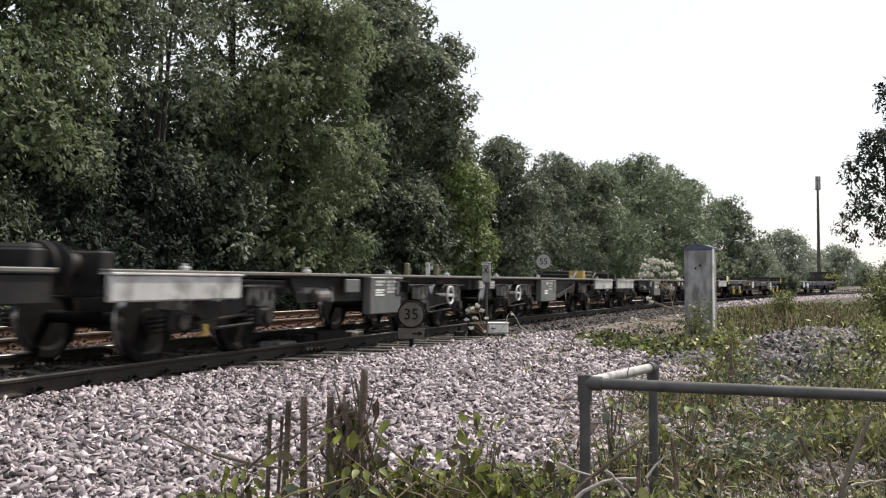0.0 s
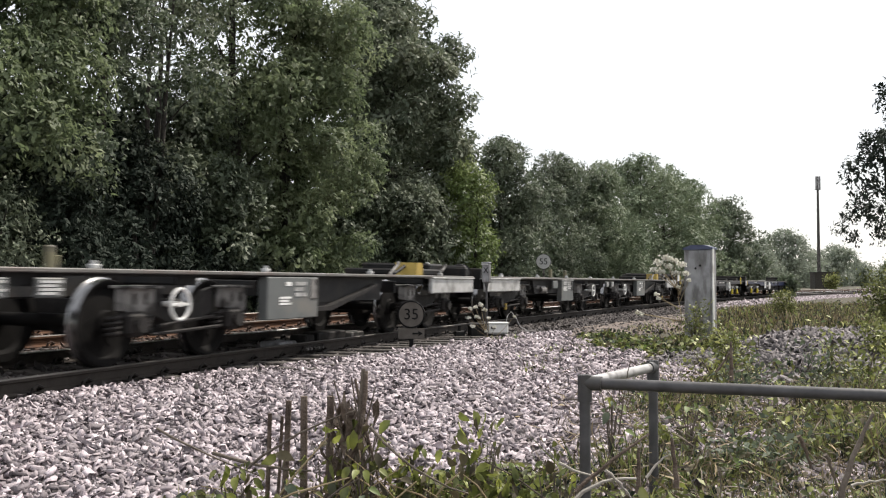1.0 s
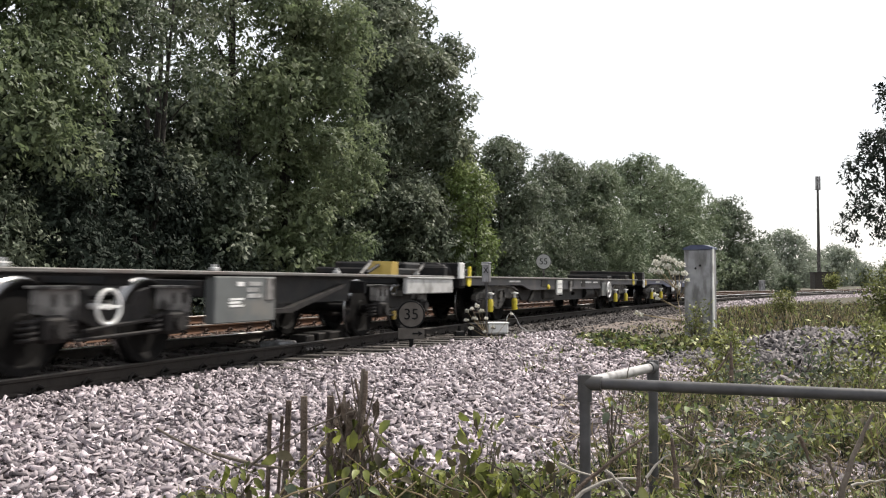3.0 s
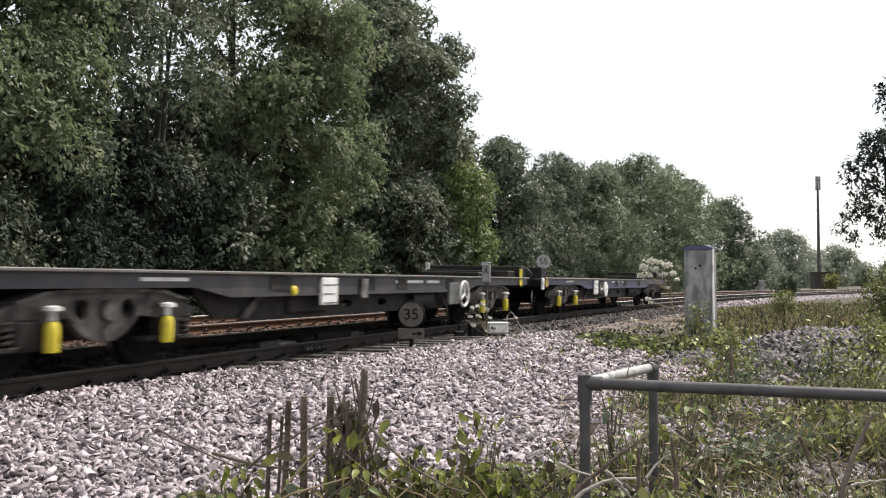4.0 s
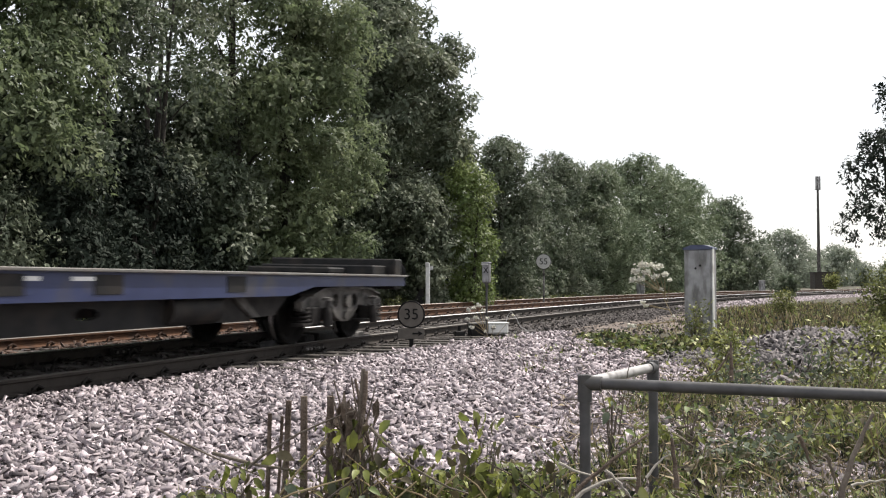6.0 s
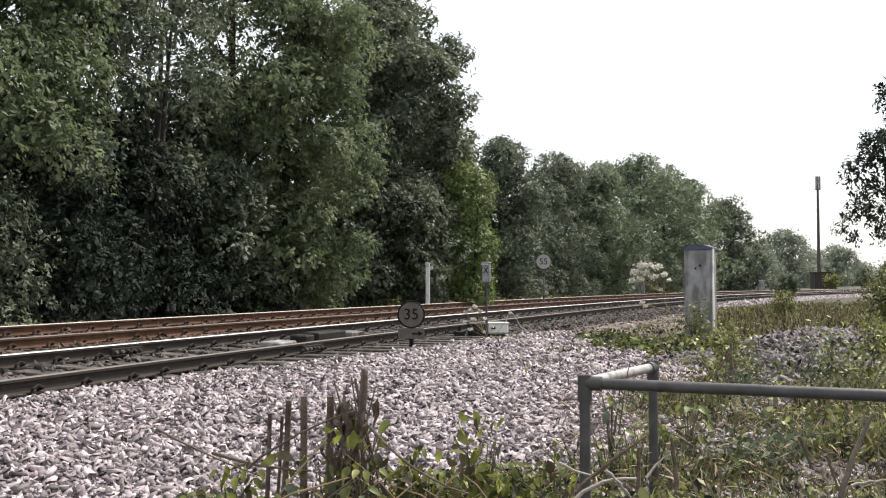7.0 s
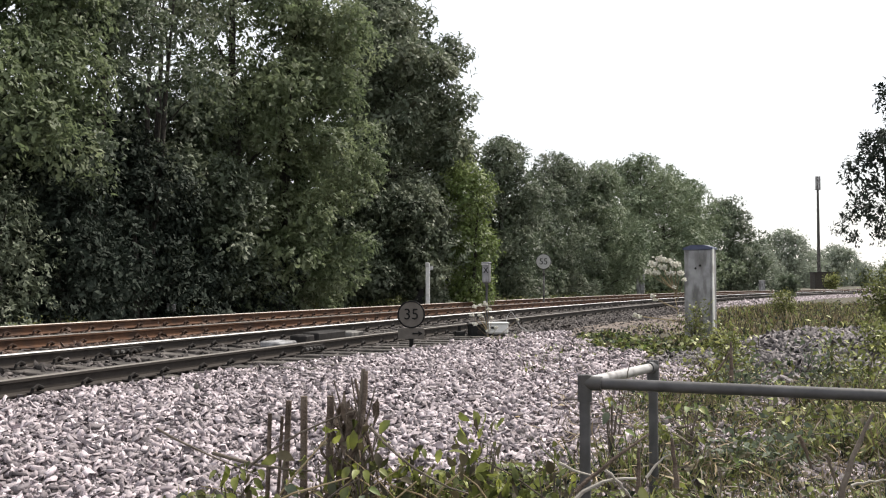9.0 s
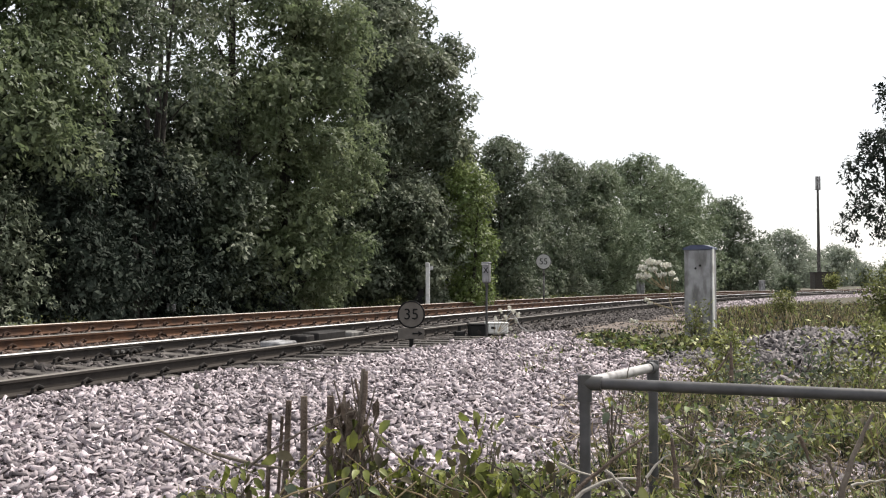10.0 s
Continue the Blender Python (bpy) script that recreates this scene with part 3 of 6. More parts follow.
def marks(wagon, name, x0, x1, z0, z1, rows, mat, y=-1.31, thick=1.0):
    """Unreadable lettering as plain bars."""
    b = Build()
    h = thick * (z1 - z0) / (rows * 1.5)
    for i in range(rows):
        z = z1 - (i + 0.5) * (z1 - z0) / rows
        b.box(((x0 + x1) / 2 - (0.04 if i % 2 else 0), y, z), ((x1 - x0) * (0.8 if i % 2 else 1), 0.006, h), 0.001)
    return part(name, b, mat, wagon, "unreadable lettering")


def board(wagon, name, x0, x1, z0, z1, mat, label, y=-1.3, t=0.05):
    return part(name, Build().box(((x0 + x1) / 2, y, (z0 + z1) / 2), (x1 - x0, t, z1 - z0), 0.012), mat, wagon, label)


WAGONS = []        # wagon, u of its two bogie pivots, pivots in its space, axle places


def make_wagon(name, label, u0, u1, b0, b1, group):
    """An Empty on the rails at the middle of the wagon; u runs along the train."""
    w = thing(name, label, "railway wagon", group=group)
    mid = (b0 + b1) / 2
    WAGONS.append((w, b0, b1))
    return w, mid


def modern_wagon(label, u0, u1, b0, b1, paint, blue):
    w, mid = make_wagon("container_flat_wagon", label, u0, u1, b0, b1, "container wagons of the train")
    a, e = u0 - mid, u1 - mid
    p0, p1 = b0 - mid, b1 - mid
    modern_bogie(w, p0)
    if blue:
        modern_bogie(w, p1, STEEL_DARK, "dark damper", FRAME_GREY, "grey damper cap")
    else:
        modern_bogie(w, p1)
    b = Build()
    deep = 0.50 if blue else 0.76
    for d in (-1, 1):
        b.plate([(a, 1.0), (a, 0.84), (p0 + 1.3, 0.84), (p0 + 2.0, 0.72), (p0 + 2.5, 0.72), (p1 - 2.5, 0.72), (p1 - 2.0, 0.72), (p1 - 1.3, 0.84), (e, 0.84), (e, 1.0)], [], d * 1.20, d * 1.26)
    part("solebar", b, paint, w)
    part("deck_edge", Build().box(((a + e) / 2, -1.25, 1.012), (e - a, 0.14, 0.035), 0.01).box(((a + e) / 2, 1.25, 1.012), (e - a, 0.14, 0.035), 0.01), DECK_STRIP, w)
    part("deck", Build().box(((a + e) / 2, 0, 0.99), (e - a, 2.36, 0.05), 0.01), DECK_TOP, w)
    b = Build()
    for y in (-0.35, 0.35):
        b.plate([(p0 - 0.6, 0.96), (p0 + 1.6, 0.80), (p0 + 2.3, deep), (p1 - 2.3, deep), (p1 - 1.6, 0.80), (p1 + 0.6, 0.96)], [], y - 0.03, y + 0.03)
    part("spine", b, BLACK, w)
    for i in range(9):
        x = p0 + 2.0 + (p1 - p0 - 4.0) * i / 8
        part("crossbar", Build().box((x, 0, 0.84), (0.09, 2.38, 0.22), 0.01), BLACK, w)
    part("equipment_box", Build().box((p0 + 4.2, -0.9, 0.62), (1.1, 0.4, 0.32), 0.04), BLACK, w)
    part("air_tank", Build().rod((p1 - 4.4, -0.95, 0.6), (p1 - 3.4, -0.95, 0.6), 0.2, n=16), BLACK, w, smooth=True)
    part("brake_unit", Build().box((p1 - 2.7, -0.8, 0.55), (0.5, 0.3, 0.3), 0.04), BLACK, w)
    for x, d in ((p0 + 1.55, 1), (p1 - 1.55, -1)):
        for y in (-1.0, 1.0):
            part("gusset", Build().plate([(x, 0.86), (x + d * 2.5, 0.86), (x + d * 2.2, 0.42), (x + d * 0.45, 0.46), (x + d * 0.1, 0.70)], [], y - 0.03, y + 0.03), STEEL_DARK, w, "dark brown stiffening gusset")
            part("gusset_rib", Build().plate([(x + d * 0.9, 0.45), (x + d * 1.1, 0.45), (x + d * 1.75, 0.84), (x + d * 1.5, 0.84)], [], y - 0.07 if y < 0 else y + 0.03, y - 0.03 if y < 0 else y + 0.07), FRAME_BROWN, w)
    part("side_girder", Build().plate([(p0 + 2.3, 0.76), (p1 - 2.3, 0.76), (p1 - 2.6, 0.41), (p0 + 2.6, 0.41)], [oval(p0 + 4.2 + i * (p1 - p0 - 8.4) / 3, 0.58, 0.18, 0.06) for i in range(4)], -1.02, -0.97), BLACK, w)
    # flat black plates paint the dark inside of openings in the solebar
    for u in (3.0, 5.6, 6.9, 9.2):
        board(w, "pocket", p0 + u, p0 + u + 0.42, 0.78, 0.97, BLACK, "flat black plate painted as a shaded opening", -1.262, 0.012)
    for x, d in ((a, -1), (e, 1)):
        b = Build().box((x - d * 0.16, 0, 1.04), (0.3, 2.4, 0.52), 0.02).box((x - d * 0.62, 0, 1.10), (0.62, 2.1, 0.16), 0.02)
        part("headstock", b, BLACK, w)
        buffers(w, x, d)
    return w, mid


def build_train():
    ws = wheelset()
    made = []

    def axles(w, xs):
        for x in xs:
            made.append((part("wheelset", ws, None, w, "steel wheels with worn bright treads", m=pose(x, 0, WHEEL_R)), x))

    def twin(u, which, end_paint=SILVER, end_label="pale galvanised end board"):
        """A close-coupled pair of older flat wagons; u is the pair's first end."""
        if which != 2:
            w, mid = make_wagon("old_flat_wagon", "black older container flat wagon with pale end boards and grey cabinet", u, u + 11.2, u + 2.2, u + 9.5, "container wagons of the train")
            o = u - mid
            for cx, hw in ((o + 2.2, None), (o + 9.5, 0.18)):
                old_bogie(w, cx, hw)
            axles(w, (o + 1.3, o + 3.1, o + 8.6, o + 10.4))
            body(w, o, o + 11.2, o + 2.2, o + 9.5, (-1,))
            part("end_board", Build().box((o + 1.15, -1.28, 0.84), (2.3, 0.08, 0.28), 0.02).box((o + 1.15, -1.25, 0.985), (2.3, 0.2, 0.025), 0.008), SILVER, w, "pale galvanised end board")
            b = Build().box((o + 4.2, -1.1, 0.78), (0.6, 0.2, 0.1), 0.03).rod((o + 4.3, -1.15, 0.72), (o + 4.75, -1.15, 0.72), 0.1, n=14).box((o + 4.85, -1.15, 0.72), (0.06, 0.16, 0.22), 0.02)
            part("brake_cylinder", b, FRAME_GREY, w)
            board(w, "data_panel", o + 5.1, o + 5.55, 0.75, 0.95, PANEL, "small plain grey-green panel")
            cab = board(w, "side_cabinet", o + 5.98, o + 7.18, 0.40, 0.97, PANEL, "grey-green side cabinet", -1.24, 0.14)
            board(cab, "cabinet_edge", o + 5.96, o + 7.2, 0.965, 0.985, SILVER, "", -1.24, 0.17)
            marks(cab, "lettering", o + 6.15, o + 6.5, 0.84, 0.94, 2, SILVER, -1.314)
            marks(cab, "lettering", o + 6.15, o + 6.5, 0.68, 0.80, 3, WHITE, -1.314)
            marks(cab, "lettering", o + 6.6, o + 6.95, 0.72, 0.94, 4, SILVER, -1.314)
            part("frame", Build().box((o + 7.12, -1.315, 0.82), (0.03, 0.02, 0.26), 0.004).box((o + 6.96, -1.315, 0.82), (0.03, 0.02, 0.26), 0.004).box((o + 7.04, -1.315, 0.945), (0.19, 0.02, 0.025), 0.004).box((o + 7.04, -1.315, 0.695), (0.19, 0.02, 0.025), 0.004), BLACK, cab)
        if which != 1:
            v = u + 11.3
            w, mid = make_wagon("old_flat_wagon", "black older container flat wagon with yellow box on deck", v, v + 12.7, v + 3.15, v + 10.55, "container wagons of the train")
            o = v - mid
            for cx, hw in ((o + 3.15, -0.35), (o + 10.55, None)):
                old_bogie(w, cx, hw)
            axles(w, (o + 2.25, o + 4.05, o + 9.65, o + 11.45))
            body(w, o, o + 12.7, o + 3.15, o + 10.55, (1,))
            for x in (o + 0.02, o + 0.68):
                board(w, "data_panel", x, x + 0.33, 0.76, 0.94, PANEL, "small grey-green panel")
                marks(w, "lettering", x + 0.02, x + 0.3, 0.78, 0.92, 4, SILVER, -1.335)
            cab = board(w, "side_cabinet", o + 4.55, o + 5.9, 0.42, 0.97, PANEL, "grey-green side cabinet with white labels", -1.24, 0.14)
            marks(cab, "lettering", o + 4.85, o + 5.15, 0.60, 0.72, 3, WHITE, -1.314)
            marks(cab, "lettering", o + 5.0, o + 5.15, 0.84, 0.92, 1, WHITE, -1.314)
            marks(cab, "lettering", o + 5.25, o + 5.55, 0.70, 0.92, 3, SILVER, -1.314)
            board(cab, "locker", o + 5.66, o + 5.86, 0.68, 0.95, FRAME_GREY, "grey locker", -1.315, 0.02)
            part("fish_belly", Build().plate([(o + 5.9, 0.96), (o + 5.9, 0.55), (o + 6.3, 0.55), (o + 7.9, 0.86), (o + 7.9, 0.96)], [], -1.16, -1.08)
                 .plate([(o + 5.9, 0.50), (o + 6.4, 0.50), (o + 7.95, 0.83), (o + 7.95, 0.88), (o + 6.35, 0.56), (o + 5.9, 0.56)], [], -1.28, -1.06), STEEL_DARK, w, "dark sloping sole plate")
            part("deck_box", Build().plate([(o + 10.86, 1.03), (o + 11.24, 1.03), (o + 11.2, 1.27), (o + 10.92, 1.27)], [], -0.75, -0.3), OCHRE, w, "ochre yellow box on the deck")
            for x in (o + 9.5, o + 11.95):
                part("stay", Build().tube([(x, -0.8, 1.03), (x + 0.35, -0.8, 1.2), (x + 0.4, -0.8, 1.26)], 0.03, 6), FRAME_GREY, w)
            part("end_board", Build().box((o + 11.45, -1.28, 0.84), (2.35, 0.08, 0.28), 0.02).box((o + 11.45, -1.25, 0.985), (2.35, 0.2, 0.025), 0.008), end_paint, w, end_label)
            part("raised_end", Build().box((o + 11.95, 0.15, 1.09), (1.3, 1.7, 0.13), 0.03).box((o + 12.2, 0.1, 1.19), (0.8, 1.5, 0.16), 0.06).box((o + 12.62, 0, 1.02), (0.16, 2.3, 0.46), 0.04).tube([(o + 10.4, -0.5, 1.05), (o + 10.9, -0.5, 1.2), (o + 11.8, -0.5, 1.22)], 0.03, 6), BLACK, w, "raised black end platform")
            for x in (o + 1.65, o + 3.4):
                part("locking_post", Build().box((x, 1.1, 1.16), (0.13, 0.1, 0.3), 0.02).box((x + 0.12, 1.1, 1.1), (0.06, 0.08, 0.18), 0.02), DULL_POST, w, "dull olive container locking post")

    def body(w, a, e, p0, p1, ends):
        b = Build()
        for d in (-1, 1):
            b.plate([(a, 1.0), (a, 0.86), (max(a + 0.1, p0 - 2.1), 0.86), (max(a + 0.2, p0 - 2.0), 0.955), (p0 + 1.5, 0.955), (p0 + 1.7, 0.62), (p1 - 2.3, 0.62), (p1 - 2.2, 0.955), (p1 + 1.5, 0.955), (p1 + 1.6, 0.86), (e, 0.86), (e, 1.0)], [], d * 1.12, d * 1.18)
        part("solebar", b, BLACK, w)
        for i in range(7):
            part("crossbar", Build().box((p0 + 1.5 + (p1 - p0 - 3) * i / 6, 0, 0.82), (0.09, 2.22, 0.2), 0.01), BLACK, w)
        part("spine", Build().box(((a + e) / 2, 0, 0.84), (e - a, 0.5, 0.26), 0.02), BLACK, w)
        for x, d in ((a, -1), (e, 1)):
            outer = d in ends
            part("headstock", Build().box((x - d * 0.1, 0, 0.98 if outer else 0.86), (0.2, 2.36, 0.45 if outer else 0.24), 0.02), BLACK, w)
            if outer:
                buffers(w, x, d)
            else:
                part("drawbar", Build().rod((x, 0, 0.85), (x + d * 0.06, 0, 0.85), 0.07, n=12), STEEL_DARK, w)
        # skeletal deck, open over the wheels
        part("deck", Build().box(((p0 + p1) / 2, 0, 1.0), (p1 - p0 - 3.4, 2.3, 0.04), 0.01), DECK_TOP, w)
        for q in (p0, p1):
            part("bolster", Build().box((q, 0, 0.93), (0.4, 2.22, 0.14), 0.02), BLACK, w)
        part("deck_edge", Build().box(((a + e) / 2, -1.24, 1.008), (e - a, 0.14, 0.045), 0.01).box(((a + e) / 2, 1.24, 1.008), (e - a, 0.14, 0.045), 0.01), DECK_STRIP, w)
        for i in range(4):
            x = a + (e - a) * (i + 0.5) / 4
            part("twistlock", Build().box((x, -1.15, 1.05), (0.09, 0.09, 0.05), 0.015).rod((x, -1.15, 1.07), (x, -1.15, 1.11), 0.03, n=8), SILVER, w)

    twin(1.9 - 24.75, 2, BLACK, "plain black end board")
    twin(1.9, 0)
    twin(1.9 + 24.75, 0)

    w, mid = modern_wagon("grey container flat wagon with yellow dampers and white hand wheel", 51.3, 68.75, 53.85, 66.2, WAGON_GREY, False)
    o = -mid
    axles(w, (o + 52.85, o + 54.85, o + 65.2, o + 67.2))
    board(w, "end_sign", o + 51.0, o + 51.25, 0.98, 1.30, WHITE, "white end board")
    for u in (51.6, 68.1):
        part("marker", Build().rod((o + u, -1.27, 0.93), (o + u, -1.30, 0.93), 0.11, n=18), YELLOW, w, "round yellow marker")
        part("grab_post", Build().box((o + u + 0.12, -1.25, 1.1), (0.09, 0.05, 0.26), 0.015), YELLOW, w, "yellow grab post")
    board(w, "label_board", o + 58.02, o + 58.5, 0.58, 0.97, WHITE, "white label board", -1.29)
    marks(w, "lettering", o + 58.05, o + 58.47, 0.55, 0.93, 3, WAGON_GREY, -1.318, 0.16)
    # a flat plate; the recess's shade is only its black colour
    board(w, "recess", o + 56.7, o + 57.1, 0.80, 0.98, BLACK, "flat black plate standing for a shaded recess", -1.265, 0.014)
    board(w, "release_lever", o + 59.3, o + 59.55, 0.66, 0.96, FRAME_GREY, "pale grey release lever", -1.28)
    marks(w, "lettering", o + 54.2, o + 55.0, 0.90, 0.96, 1, WHITE, -1.263)
    marks(w, "lettering", o + 60.7, o + 61.9, 0.88, 0.95, 1, WHITE, -1.263)
    marks(w, "lettering", o + 62.1, o + 62.7, 0.88, 0.95, 1, WHITE, -1.263)
    part("side_cap", Build().lathe([(0, 0.03), (0.045, 0.028), (0.066, 0.01), (0.066, -0.02), (0, -0.02)], pose(o + 57.3, -1.28, 0.79, 90, 0, 0), 16), YELLOW, w, "round yellow cap", smooth=True)
    board(w, "brake_panel", o + 63.2, o + 63.75, 0.48, 0.9, PANEL, "grey brake panel", -1.27)
    b = Build().ring(pose(o + 63.85, -1.36, 0.68, 90, 0, 0), 0.24, 0.028)
    for q in (90, 210, 330):
        b.rod((o + 63.85, -1.36, 0.68), (o + 63.85 + 0.23 * math.cos(radians(q)), -1.36, 0.68 + 0.23 * math.sin(radians(q))), 0.02, n=6)
    b.rod((o + 63.85, -1.2, 0.68), (o + 63.85, -1.38, 0.68), 0.03, n=8)
    part("hand_brake_wheel", b, WHITE, w, "white three-spoked hand wheel", smooth=True)
    part("raised_end", Build().box((o + 67.75, 0.2, 1.08), (1.2, 1.5, 0.11), 0.03), BLACK, w, "raised black end frame")

    w, mid = modern_wagon("dark blue container flat wagon, last of the train", 70.1, 87.3, 72.4, 85.15, WAGON_BLUE, True)
    o = -mid
    axles(w, (o + 71.4, o + 73.4, o + 84.15, o + 86.15))
    part("marker", Build().rod((o + 70.3, -1.27, 0.91), (o + 70.3, -1.30, 0.91), 0.13, n=18), OCHRE, w, "round yellow marker")
    board(w, "end_sign", o + 69.85, o + 70.0, 0.72, 1.02, WHITE, "white end board")
    board(w, "label_board", o + 75.13, o + 75.58, 0.54, 0.97, WHITE, "white label board", -1.29)
    marks(w, "lettering", o + 75.16, o + 75.55, 0.50, 0.93, 3, WAGON_BLUE, -1.318, 0.16)
    # flat black plate again, painted as the shade of a recess
    board(w, "recess", o + 75.7, o + 76.3, 0.74, 0.97, BLACK, "flat black plate standing for a shaded recess", -1.265, 0.016)
    board(w, "release_lever", o + 75.95, o + 76.2, 0.66, 0.74, WHITE, "white release lever", -1.29)
    marks(w, "lettering", o + 72.2, o + 72.9, 0.90, 0.97, 1, WHITE, -1.263)
    marks(w, "lettering", o + 77.6, o + 78.6, 0.90, 0.96, 1, WHITE, -1.263)
    marks(w, "lettering", o + 79.0, o + 79.7, 0.90, 0.96, 1, WHITE, -1.263)
    b = Build().lathe([(0, 0.04), (0.06, 0.04), (0.07, 0.02), (0.215, 0.02), (0.235, 0.0), (0.215, -0.03), (0, -0.03)], pose(o + 76.36, -1.36, 0.70, 90, 0, 0), 28)
    b.rod((o + 76.36, -1.2, 0.70), (o + 76.36, -1.35, 0.70), 0.04, n=8)
    part("hand_brake_disc", b, WHITE, w, "solid white hand brake disc", smooth=True)
    board(w, "brake_panel", o + 75.9, o + 76.15, 0.55, 0.9, FRAME_GREY, "grey brake panel", -1.27)
    part("raised_end", Build().box((o + 86.4, 0.2, 1.08), (1.3, 1.5, 0.10), 0.03), BLACK, w, "raised black end frame")
    return made


AXLES = build_train()


# ---- stone apron in front of the line ----
def stone_mesh(name, centres, sizes, mat, rng):
    """Loose angular stones: distorted blocks, joined."""
    n = len(centres)
    cube = np.array([(x, y, z) for x in (-1, 1) for y in (-1, 1) for z in (-1, 1)], float)
    v = cube[None] * (0.6 + 0.4 * rng.random((n, 8, 3))) + rng.normal(size=(n, 8, 3)) * np.array([0.3, 0.3, 0.2])
    v *= np.stack([0.95 + 0.8 * rng.random(n), 0.55 + 0.35 * rng.random(n), 0.26 + 0.3 * rng.random(n)], 1)[:, None]
    q = unit(rng.normal(size=(n, 4)) * np.array([1, 0.34, 0.34, 1]))
    w, x, y, z = q.T
    R = np.stack([1 - 2 * (y * y + z * z), 2 * (x * y - z * w), 2 * (x * z + y * w), 2 * (x * y + z * w), 1 - 2 * (x * x + z * z), 2 * (y * z - x * w),
                  2 * (x * z - y * w), 2 * (y * z + x * w), 1 - 2 * (x * x + y * y)], 1).reshape(n, 3, 3)
    v = np.einsum("nij,nkj->nki", R, v) * (sizes * 0.62)[:, None, None] + centres[:, None]
    quad = np.array([(0, 1, 3, 2), (4, 6, 7, 5), (0, 4, 5, 1), (2, 3, 7, 6), (1, 5, 7, 3)])     # open underneath
    f = (quad[None] + 8 * np.arange(n)[:, None, None]).reshape(-1)
    me = bpy.data.meshes.new(name)
    me.vertices.add(8 * n)
    me.vertices.foreach_set("co", v.astype(np.float32).ravel())
    me.loops.add(20 * n)
    me.loops.foreach_set("vertex_index", f.astype(np.int32))
    me.polygons.add(5 * n)
    me.polygons.foreach_set("loop_start", np.arange(0, 20 * n, 4, dtype=np.int32))
    me.materials.append(mat)
    me.update(calc_edges=True)
    return me


def beyond_rail(x, y):
    """Metres beyond the near rail (negative on the near side)."""
    h = np.interp(y, LINE_Y, HEAD)
    return (np.interp(y, LINE_Y, LINE_X) - x) * np.cos(h)


def apron_z(x, y):
    d = beyond_rail(x, y)
    return np.interp(d, [-30, -4, -2.2, -1.2, -0.2], [-0.21, -0.20, -0.18, -0.175, -0.19]) + 0.025 * np.sin(2.1 * x + 0.7 * y) * np.sin(1.7 * y - 0.6 * x)


def apron_edge(y):
    """How far the stones reach to the right."""
    return np.interp(y, [0, 3, 6, 9, 12, 15, 18, 22], [2.6, 2.6, 2.9, 3.0, 3.0, 2.7, 2.5, 2.3])


